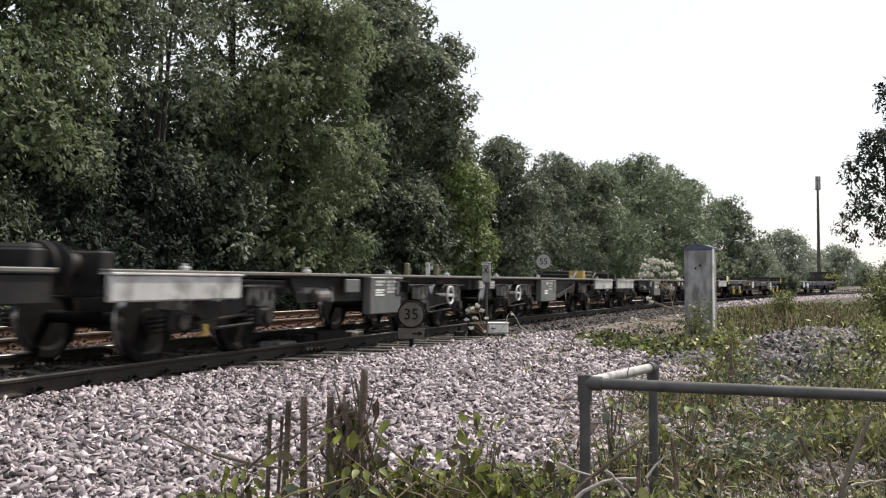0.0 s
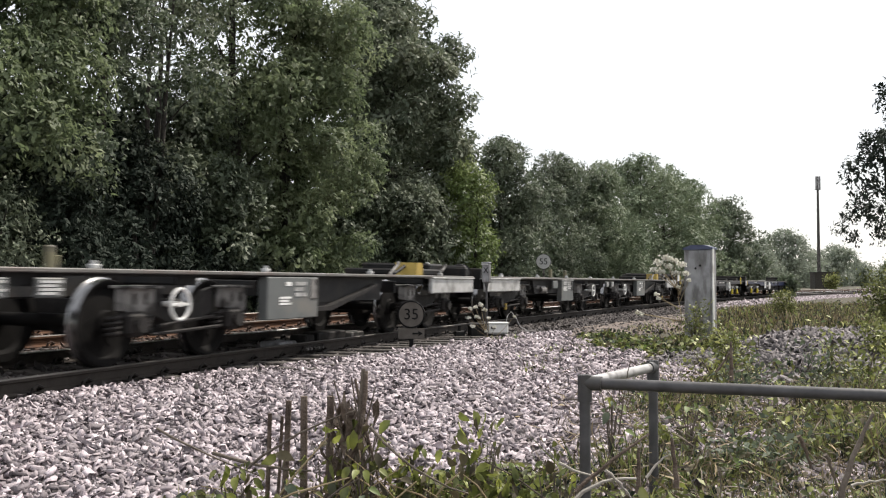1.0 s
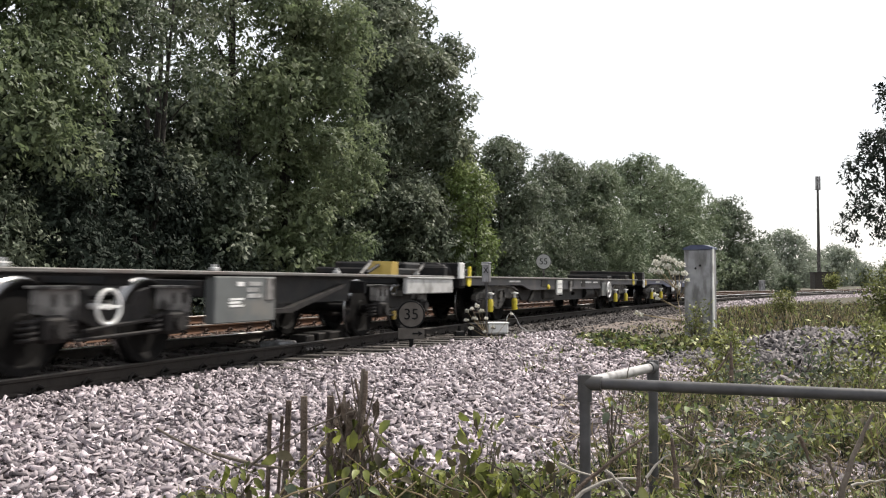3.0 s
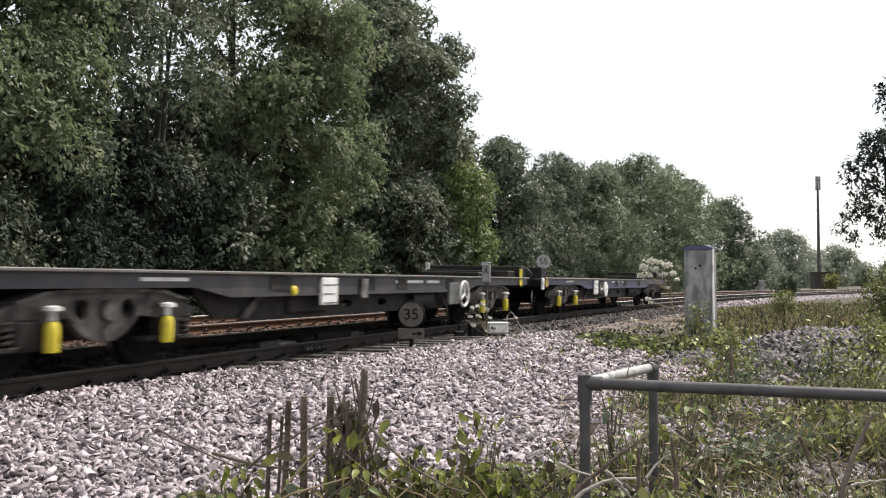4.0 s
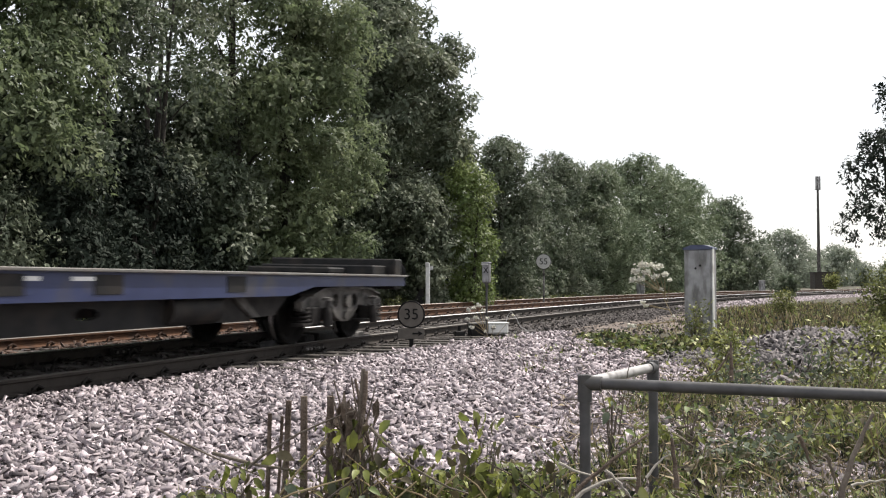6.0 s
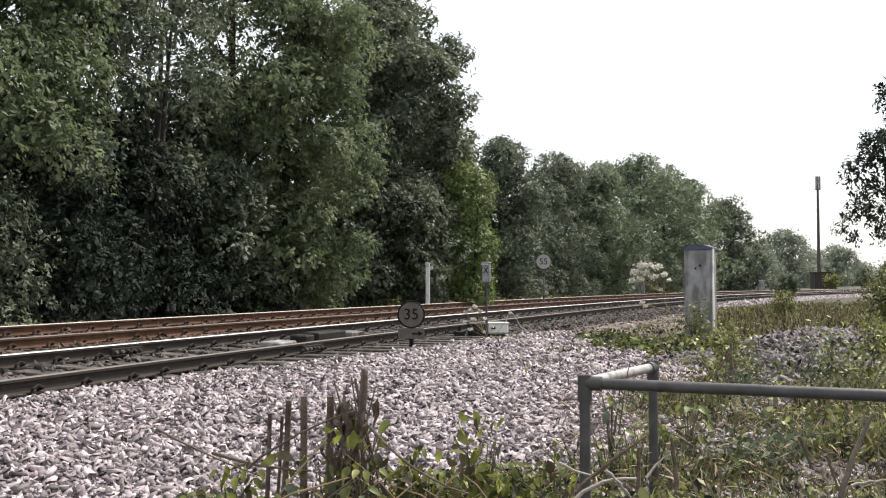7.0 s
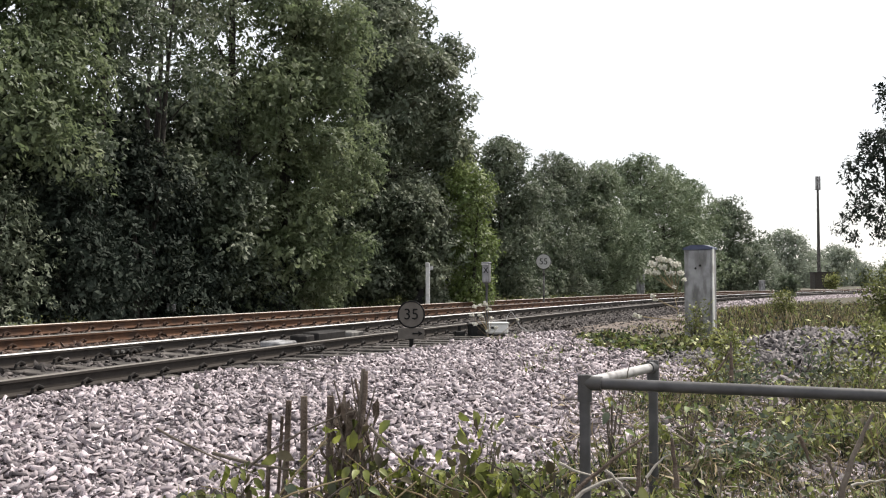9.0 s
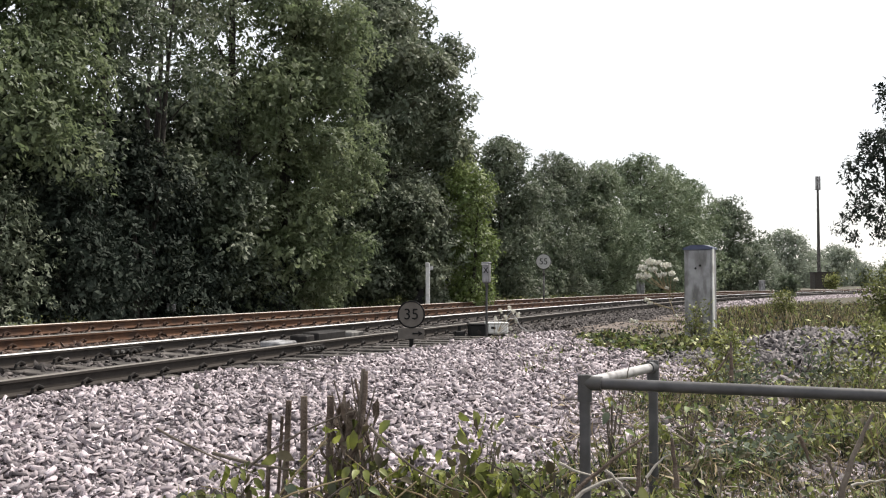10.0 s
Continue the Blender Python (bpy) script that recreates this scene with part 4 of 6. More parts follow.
def build_apron():
    ys = np.arange(-6, 22.1, 0.4)
    b = Build()
    n = 26
    for y in ys:
        h = np.interp(y, LINE_Y, HEAD)
        x0 = np.interp(y, LINE_Y, LINE_X) + 0.9 / math.cos(h)
        x1 = float(apron_edge(y)) + 0.25 * math.sin(y * 2.3)
        for i in range(n):
            x = x0 + (max(x1, x0 + 0.2) - x0) * i / (n - 1)
            b.v.append((x, y, float(apron_z(x, y)) - (0.12 if i in (0, n - 1) else 0.0)))
    for j in range(len(ys) - 1):
        b.f += [(j * n + i, j * n + i + 1, (j + 1) * n + i + 1, (j + 1) * n + i) for i in range(n - 1)]
    b.k = [0] * len(b.f)
    # The sheet's dark colour shows as shade between the pale stones on it.
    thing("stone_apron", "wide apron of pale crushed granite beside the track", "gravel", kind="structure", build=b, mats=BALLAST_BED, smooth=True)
    rng = np.random.default_rng(11)
    # pale loose stones
    n = 205000
    y = 1.2 + 19.4 * rng.random(n) ** 1.3
    x = -8 + 12 * rng.random(n)
    d = beyond_rail(x, y)
    keep = (d < np.interp(y, [6.5, 10, 12, 15, 18, 21], [-0.2, -0.3, -0.75, -1.15, -1.35, -2.0])) & (x < apron_edge(y) + 0.3 * np.sin(y * 2.3)) & (np.abs(x) < 0.52 * y + 0.9) & (rng.random(n) < np.clip(1.25 - (y - 4) / 18, 0.36, 1))
    x, y = x[keep], y[keep]
    size = np.clip(rng.normal(0.0275, 0.0095, len(x)), 0.012, 0.06) * np.interp(y, [4, 7, 16], [0.9, 1.0, 1.3])
    c = np.stack([x, y, apron_z(x, y) + size * (0.05 + 1.0 * rng.random(len(x)) ** 1.5)], 1)
    ob = new("loose_ballast", stone_mesh("loose_ballast", c, size, STONE, rng))
    tagged(ob, "pale pinkish-grey crushed granite stones", "gravel", kind="stuff")
    # the apron goes on, more thinly strewn, round and behind the viewpoint
    n = 9000
    y = -6 + 16 * rng.random(n)
    x = -8 + 12 * rng.random(n)
    keep = (beyond_rail(x, y) < -0.3) & (x < apron_edge(y)) & ((np.abs(x) > 0.52 * y + 0.9) | (y < 1.2))
    x, y = x[keep], y[keep]
    size = np.clip(rng.normal(0.048, 0.012, len(x)), 0.02, 0.085)
    c = np.stack([x, y, apron_z(x, y) + size * 0.4 * rng.random(len(x))], 1)
    ob = new("strewn_ballast", stone_mesh("strewn_ballast", c, size, STONE, rng))
    tagged(ob, "thinly strewn pale granite stones of the apron", "gravel", kind="stuff")
    # pale shoulder further along the line
    n = 5000
    s = 36 + 85 * rng.random(n)
    o = -3.4 + 2.5 * rng.random(n)
    h = np.interp(s, S_AXIS, HEAD)
    x, y = np.interp(s, S_AXIS, LINE_X) - o * np.cos(h), np.interp(s, S_AXIS, LINE_Y) + o * np.sin(h)
    size = np.clip(rng.normal(0.10, 0.02, n), 0.05, 0.16)
    c = np.stack([x, y, np.interp(o, [-3.4, -1.5, -0.75], [-0.30, -0.21, -0.19]) + 0.01], 1)
    ob = new("shoulder_ballast", stone_mesh("shoulder_ballast", c, size, STONE, rng))
    tagged(ob, "pale crushed stone on the shoulder of the line", "gravel", kind="stuff")
    # heap among the weeds
    n = 7500
    x, y = np.where(rng.random(n) < 0.55, 4.9, 6.8) + 0.85 * rng.normal(size=n), 13.0 + 1.1 * rng.normal(size=n)
    size = np.clip(rng.normal(0.06, 0.015, n), 0.03, 0.1)
    c = np.stack([x, y, ground_z(x, y) + size * 0.3 * rng.random(n) + 0.015], 1)
    ob = new("stone_heap", stone_mesh("stone_heap", c, size, HEAP_STONE, rng))
    tagged(ob, "low heap of grey stones among weeds", "gravel", kind="stuff")
    # dark stones between and beside the rails
    n = 18000
    s = -4 + 46 * rng.random(n) ** 1.7
    o = -2.3 + 8.2 * rng.random(n)
    h = np.interp(s, S_AXIS, HEAD)
    x, y = np.interp(s, S_AXIS, LINE_X) - o * np.cos(h), np.interp(s, S_AXIS, LINE_Y) + o * np.sin(h)
    z = np.interp(o, [-2.6, -1.5, -0.75, 0.0, 1.5, 2.4, 3.4, 5.0, 5.8, 7.2], [-0.42, -0.27, -0.25, -0.215, -0.115, -0.10, -0.085, 0.0, -0.02, -0.3])
    size = np.clip(rng.normal(0.055, 0.014, n), 0.03, 0.09)
    c = np.stack([x, y, z + size * 0.4 * rng.random(n) + 0.012], 1)
    n = 8500                                              # the dark shoulder before the near rail
    s2, o2 = 4 + 44 * rng.random(n), -2.7 + 2.5 * rng.random(n)
    h = np.interp(s2, S_AXIS, HEAD)
    x, y = np.interp(s2, S_AXIS, LINE_X) - o2 * np.cos(h), np.interp(s2, S_AXIS, LINE_Y) + o2 * np.sin(h)
    z = np.interp(o2, [-2.7, -1.5, -0.75, 0.0], [-0.30, -0.22, -0.23, -0.215])
    size2 = np.clip(rng.normal(0.055, 0.014, n), 0.03, 0.09)
    keep = (s2 > 13) | (o2 > -1.0)
    z = np.where(s2 < 13, z - 0.02, z)
    c = np.concatenate([c, np.stack([x, y, z + size2 * 0.4 * rng.random(n) + 0.012], 1)[keep]])
    size, o = np.concatenate([size, size2[keep]]), np.concatenate([o, o2[keep]])
    rusty = o > 2.7
    ob = new("track_ballast", stone_mesh("track_ballast", c[~rusty], size[~rusty], DARK_STONE, rng))
    tagged(ob, "dark oily crushed stone between the sleepers", "gravel", kind="stuff")
    ob = new("rusty_ballast", stone_mesh("rusty_ballast", c[rusty], size[rusty], RUST_STONE, rng))
    tagged(ob, "rust-stained crushed stone of the far track", "gravel", kind="stuff")


build_apron()


def flat_patch(name, label, outline, lift, mat):
    """A low uneven sheet on the ground inside an outline."""
    b = Build()
    cx, cy = (sum(q[i] for q in outline) / len(outline) for i in (0, 1))
    rings = 7
    n = len(outline)
    for r in range(rings + 1):
        f = r / rings
        for x, y in outline:
            px, py = cx + (x - cx) * f, cy + (y - cy) * f
            b.v.append((px, py, float(ground_z(np.array(px), np.array(py))) + (lift if f < 1 else -0.06)))
    for r in range(rings):
        b.f += [(r * n + i, r * n + (i + 1) % n, (r + 1) * n + (i + 1) % n, (r + 1) * n + i) for i in range(n)]
    b.k = [0] * len(b.f)
    thing(name, label, "path", kind="structure", build=b, mats=mat, smooth=True)


flat_patch("cinder_path", "trodden brown dirt path beside the track", [(2.4, 18.0), (3.3, 18.4), (5.2, 21.5), (6.6, 25.0), (9.0, 31.0), (12.5, 38.0), (10.8, 39.2), (6.8, 32.4), (4.2, 27.0), (2.6, 23.0), (1.8, 19.8)], 0.06, PATH)


# ---- signs, posts and cases ----
def lettering(text, size, mat, parent, m, name="lettering", label=""):
    cu = bpy.data.curves.new(name, "FONT")
    cu.body, cu.size, cu.align_x, cu.align_y, cu.extrude = text, size, "CENTER", "CENTER", 0.003
    tmp = bpy.data.objects.new(name, cu)
    scene.collection.objects.link(tmp)
    bpy.context.view_layer.update()
    me = bpy.data.meshes.new_from_object(tmp)
    bpy.data.objects.remove(tmp)
    me.materials.clear()
    me.materials.append(mat)
    ob = new(name, me)
    ob.parent, ob.matrix_basis = parent, m
    return tagged(ob, label)


def base_z(x, y):
    return float(ground_z(np.array(x), np.array(y)))


def speed_sign(x, y, z0, zc, r, text, face, turn, label, arrow):
    t = thing("speed_sign", label, "railway sign", pose(x, y, z0, 0, 0, turn))
    h = zc - z0
    part("post", Build().box((0, 0.03, h / 2), (0.07 if arrow else 0.08, 0.05, h), 0.008), SIGN_BLACK if arrow else FRAME_GREY, t)
    disc = part("disc", Build().lathe([(0, -0.006), (r, -0.006), (r, 0.012), (0, 0.012)], pose(0, 0, h, 90, 0, 0), 40), face, t, "round speed board", smooth=True)
    part("border", Build().ring(pose(0, -0.01, h, 90, 0, 0), r - 0.012, 0.013, 40), SIGN_BLACK, disc)
    lettering(text, r * 1.12, SIGN_BLACK, disc, pose(0, -0.017, h - r * 0.02, 90, 0, 0), label="black numerals")
    if arrow:
        pl = part("arrow_plate", Build().box((0, 0, h - r - 0.085), (r * 1.9, 0.012, 0.17), 0.004), SIGN_GREY, t, "direction plate with arrow")
        z = h - r - 0.085
        part("arrow", Build().plate([(0.02, z + 0.014), (0.12, z + 0.014), (0.11, z + 0.045), (0.19, z), (0.11, z - 0.045), (0.12, z - 0.014), (0.02, z - 0.014)], [], -0.014, -0.008), SIGN_BLACK, pl)


sx, sy = at_view(728, 15.3)
speed_sign(sx, sy, -0.25, 0.372, 0.224, "35", SIGN_GREY, -4, "dirty round 35 speed sign with arrow plate beside the rail", True)
sx, sy = at_view(962, 42.0)
speed_sign(sx, sy, base_z(sx, sy) - 0.05, 1.836, 0.345, "55", SIGN_PALE, -14, "pale round 55 speed sign beyond the far track", False)


def shunt_signal():
    x, y = at_view(861, 18.2)
    t = thing("lineside_signal", "small grey lineside signal box on a thin post", "signal", pose(x, y, -0.26, 0, 0, -32))
    part("post", Build().rod((0, 0, 0), (0, 0, 1.12), 0.022, n=12).rod((0, 0, 1.04), (0, 0, 1.14), 0.022, 0.045, 12), GALV, t)
    head = part("head", Build().box((0.0, 0, 1.33), (0.155, 0.12, 0.38), 0.03).box((0.0, 0, 1.53), (0.165, 0.13, 0.03), 0.012), CONCRETE, t, "pale grey signal head")
    part("visor", Build().box((0.0, -0.075, 1.5), (0.14, 0.04, 0.02), 0.006), SIGN_PALE, head)
    lettering("X", 0.16, SIGN_BLACK, head, pose(0.02, -0.063, 1.38, 90, 0, 0), "cross", "black cross")


shunt_signal()


def point_machine():
    x, y = at_view(868, 18.7)
    t = thing("point_machine", "white and black point machine case beside the rail", "railway equipment", pose(x, y, -0.28, 0, 0, 8))
    case = part("case", Build().box((0.12, 0.0, 0.26), (0.42, 0.34, 0.2), 0.03).box((0.12, 0, 0.37), (0.44, 0.36, 0.03), 0.01), WHITE, t, "chalky white case")
    part("plinth", Build().box((0.14, -0.02, 0.08), (0.34, 0.34, 0.16), 0.02), BLACK, case, "black plinth")
    part("latch", Build().box((0.02, -0.175, 0.28), (0.09, 0.02, 0.05), 0.006), BLACK, case)
    motor = part("motor", Build().box((-0.27, -0.02, 0.17), (0.34, 0.34, 0.34), 0.03).box((-0.27, -0.02, 0.35), (0.36, 0.36, 0.025), 0.008), BLACK, t, "black motor housing")
    part("gland", Build().rod((-0.27, -0.18, 0.2), (-0.27, -0.24, 0.2), 0.04, n=10), STEEL_DARK, motor)
    part("crank_box", Build().box((-0.62, 0.02, 0.14), (0.2, 0.22, 0.16), 0.02).rod((-0.62, 0.02, 0.2), (-0.62, 0.02, 0.32), 0.035, n=10), BLACK, t, "small black crank box")
    for dx in (-0.5, -0.3):
        part("rod", Build().tube([(dx, 0.15, 0.12), (dx - 0.2, 0.8, 0.13), (dx - 0.4, 1.5, 0.14)], 0.022, 8), STEEL_DARK, t)
    part("cable", Build().tube([(0.3, 0, 0.3), (0.33, -0.03, 0.5), (0.40, -0.05, 0.6), (0.48, -0.08, 0.5), (0.58, -0.12, 0.3), (0.9, -0.25, 0.08)], 0.006, 6), SIGN_PALE, t, "pale looping cable")


point_machine()


def switch_gear():
    """Cover boards and stretchers of the points in the near track."""
    for s, off, w, l, h, mat, lab in ((7.15, 0.62, 0.34, 0.55, 0.09, CONCRETE, "pale flat cover plate between the rails"), (7.85, 0.6, 0.30, 0.30, 0.15, STEEL_DARK, "dark box between the rails"),
                                      (8.65, 0.62, 0.30, 1.0, 0.17, STEEL_DARK, "brown timber equipment cover between the rails"), (9.7, 0.66, 0.3, 0.5, 0.12, FRAME_GREY, "grey sloping cover between the rails")):
        t = thing("points_cover", lab, "railway equipment", line_pose(s, off, -0.12, 0.03))
        part("cover", Build().box((0, 0, h / 2 + 0.02), (l, w, h), 0.02), mat, t)
        part("flange", Build().box((0, 0, 0.01), (l + 0.1, w + 0.08, 0.02), 0.005), STEEL_DARK, t)
    t = thing("switch_blade", "dark tapered switch rail of the points", "rail", line_pose(13.6, 0.13, -0.02, 0.05))
    part("blade", Build().plate([(-3.2, -0.13), (3.6, -0.13), (3.6, 0.0), (-3.2, 0.0)], [], -0.03, 0.03), RAIL_GREY, t)
    for i in range(5):
        part("slide_chair", Build().box((-2.6 + 1.3 * i, 0.05, -0.12), (0.16, 0.3, 0.04), 0.01), CLIP, t)
    for s, o in ((4.6, 1.40), (6.9, -0.11)):
        t = thing("fishplate", "bolted rail joint bar on the rail's web", "rail joint", line_pose(s, o, -0.08 + (0.075 if o > 1 else 0), 0.05))
        part("bar", Build().box((0, 0, 0), (0.62, 0.045, 0.09), 0.012), CLIP, t)
        for i in range(5):
            part("bolt", Build().rod((-0.24 + 0.12 * i, -0.02, 0), (-0.24 + 0.12 * i, -0.055, 0), 0.022, n=6), FRAME_GREY, t)


switch_gear()


def location_case(px, depth, w, h, label, z0=None, big=False):
    x, y = at_view(px, depth)
    z0 = base_z(x, y) if z0 is None else z0
    t = thing("equipment_case", label, "trackside cabinet", pose(x, y, z0 - 0.04, 0, 0, -31 if big else -16))
    part("body", Build().box((0, 0, h / 2), (w, w * (0.62 if big else 0.8), h), 0.015), CONCRETE, t, "weathered streaked grey sides", smooth=False)
    if big:
        part("roof", Build().plate([(-w / 2 - 0.02, h), (w / 2 + 0.02, h), (w / 2 + 0.02, h + 0.035), (w * 0.22, h + 0.09), (-w * 0.22, h + 0.09), (-w / 2 - 0.02, h + 0.035)], [], -w * 0.34, w * 0.34), material("blue_grey_roof_paint", [(0.05, 0.06, 0.11), (0.08, 0.095, 0.16)], 6, 0.6), t, "dark blue-grey cap")
        part("door", Build().box((0, -w * 0.31 - 0.008, h * 0.5), (w * 0.9, 0.016, h * 0.93), 0.006), CONCRETE, t)
        # a white strip stands for sunlight on the narrow right side
        part("lit_side_strip", Build().box((w / 2 + 0.012, -w * 0.2, h * 0.52), (0.02, 0.10, h * 0.98), 0.006), WHITE, t, "white strip painting the sunlit side")
        for z in (h * 0.83, h * 0.8):
            part("vent", Build().rod((-0.04 if z < h * 0.82 else 0.05, -w * 0.31 - 0.014, z), (-0.04 if z < h * 0.82 else 0.05, -w * 0.31 - 0.022, z), 0.022, n=10), SIGN_BLACK, t)
    else:
        part("cap", Build().box((0, 0, h + 0.02), (w + 0.06, w * 0.8 + 0.06, 0.06), 0.015), SIGN_PALE, t)
    return t


location_case(1239, 18.2, 0.53, 1.80, "tall weathered grey equipment case with dark cap", -0.24, True)
location_case(1133, 63.0, 0.5, 1.62, "grey concrete equipment case beyond the far track")
location_case(1348, 100.0, 0.62, 1.15, "small grey equipment case beside the far line")


def marker_post():
    x, y = at_view(757, 32.3)
    t = thing("marker_post", "white painted wooden post beyond the far track", "post", pose(x, y, base_z(x, y) - 0.05))
    part("post", Build().box((0, 0, 0.98), (0.15, 0.14, 1.96), 0.02), WHITE, t)
    part("bracket", Build().box((0.1, -0.02, 1.78), (0.16, 0.06, 0.12), 0.01).box((-0.02, -0.06, 1.9), (0.12, 0.05, 0.16), 0.01), SIGN_PALE, t)
    x, y = at_view(738, 33.0)
    t = thing("dark_post", "short dark sloping timber beside the white post", "post", pose(x, y, base_z(x, y) - 0.05))
    part("post", Build().plate([(-0.3, 0.0), (0.24, 0.0), (0.24, 1.0), (0.1, 0.95), (-0.3, 0.2)], [], -0.06, 0.06), BLACK, t)


marker_post()


def verge_clutter():
    x, y = at_view(304, 23.0)
    t = thing("cable_box", "small grey trackside cable box on a stake", "trackside box", pose(x, y, base_z(x, y) - 0.03))
    part("stake", Build().box((0, 0.04, 0.12), (0.07, 0.05, 0.24), 0.01), SIGN_BLACK, t)
    part("case", Build().box((0, 0, 0.32), (0.2, 0.14, 0.2), 0.02), CONCRETE, t)
    for px, d, r in ((22, 16.0, 0.16), (112, 17.5, 0.10), (272, 20.5, 0.14), (625, 29.0, 0.2)):
        x, y = at_view(px, d)
        b = Build().box((0, 0, r * 0.4), (r * 1.7, r, r * 0.9), r * 0.25, turn=Matrix.Rotation(px, 3, (0.2, 0.3, 0.9)))
        thing("rubble_lump", "pale lump of rubble on the far verge", "rubble", pose(x, y, base_z(x, y) + 0.05), group="rubble", build=b, mats=SIGN_PALE)


verge_clutter()


def phone_mast():
    x, y = at_view(1449, 150.0)
    t = thing("phone_mast", "tall slim grey mast with antenna head", "mast", pose(x, y, base_z(x, y) - 0.1))
    part("pole", Build().rod((0, 0, 0), (0, 0, 16.0), 0.30, 0.17, 14), FRAME_BROWN, t)
    for dx in (-0.25, 0.25):
        part("antenna", Build().box((dx, -0.1, 16.9), (0.28, 0.3, 2.2), 0.08), CONCRETE, t, "pale antenna panel")
    part("head_frame", Build().rod((0, 0, 16), (0, 0, 18), 0.08, n=10).box((0, 0, 15.9), (0.9, 0.5, 0.1), 0.03), FRAME_GREY, t)
    x, y = at_view(1455, 143.0)
    t = thing("equipment_hut", "low dark brown hut at the foot of the mast", "hut", pose(x, y, 0.6))
    part("wall", Build().box((0, 0, 0.55), (3.0, 2.0, 2.6), 0.05), BARK, t)
    part("roof", Build().box((0, 0, 1.9), (3.2, 2.2, 0.12), 0.03), STEEL_DARK, t)
    part("sill", Build().box((-1.3, -1.1, -0.95), (1.3, 0.2, 0.3), 0.03), WHITE, t, "white panel")


phone_mast()


def tube_rail():
    """Knee-high rail of galvanised tube with elbow fittings."""
    t = thing("tube_handrail", "low galvanised scaffold-tube rail with a return", "handrail")
    a, c, e = Vector((0.578, 3.86, 0.472)), Vector((1.025, 4.62, 0.469)), Vector((2.6, 3.02, 0.470))
    r = 0.0225
    d1, d2 = (e - a).normalized(), (c - a).normalized()
    part("rail", Build().rod(a, e, r, n=18), GALV, t, smooth=True)
    # the return takes the paler tube colour, as if sunlit
    part("return_rail", Build().rod(a + d2 * 0.04, c, r, n=18), LIT_TUBE, t, "return rail in a paler tube colour, as sunlit", smooth=True)
    for p in (a, c):
        part("post", Build().rod((p.x, p.y, -0.35), p, r, n=18), GALV, t, smooth=True)
        b = Build().rod((p.x, p.y, p.z - 0.075), (p.x, p.y, p.z + 0.032), 0.029, n=18)
        b.rod(p, p + (d1 if p is a else -d2) * 0.07, 0.029, n=18).rod((p.x, p.y, p.z + 0.028), (p.x, p.y, p.z + 0.034), 0.02, n=12)
        part("elbow_fitting", b, GALV, t, smooth=True)
    part("post", Build().rod((e.x, e.y, -0.35), e, r, n=18), GALV, t, smooth=True)


tube_rail()


# ---- weeds ----
def blades(rng, x, y, z, tall, wide, lean=0.5):
    """Upright narrow blades rooted at x, y, z."""
    n = len(x)
    d = unit(np.stack([rng.normal(size=n) * lean, rng.normal(size=n) * lean, np.ones(n)], 1))
    c = np.stack([x, y, z], 1) + d * (tall * 0.5)[:, None]
    return leaf_quads(c, d, unit(rng.normal(size=(n, 3)) * np.array([1, 1, 0.15])), tall, wide)


def leaves_over(rng, x, y, z, tall, size):
    """Broad leaves at heights up to tall over x, y."""
    n = len(x)
    c = np.stack([x + rng.normal(size=n) * 0.05, y + rng.normal(size=n) * 0.05, z + tall * rng.random(n) ** 0.8], 1)
    nrm = unit(rng.normal(size=(n, 3)) * 0.55 + np.array([0, -0.1, 0.8]))
    return leaf_quads(c, np.cross(nrm, rng.normal(size=(n, 3))) + np.array([0, 0, -0.25]), nrm, size, size * (0.4 + 0.3 * rng.random(n)))


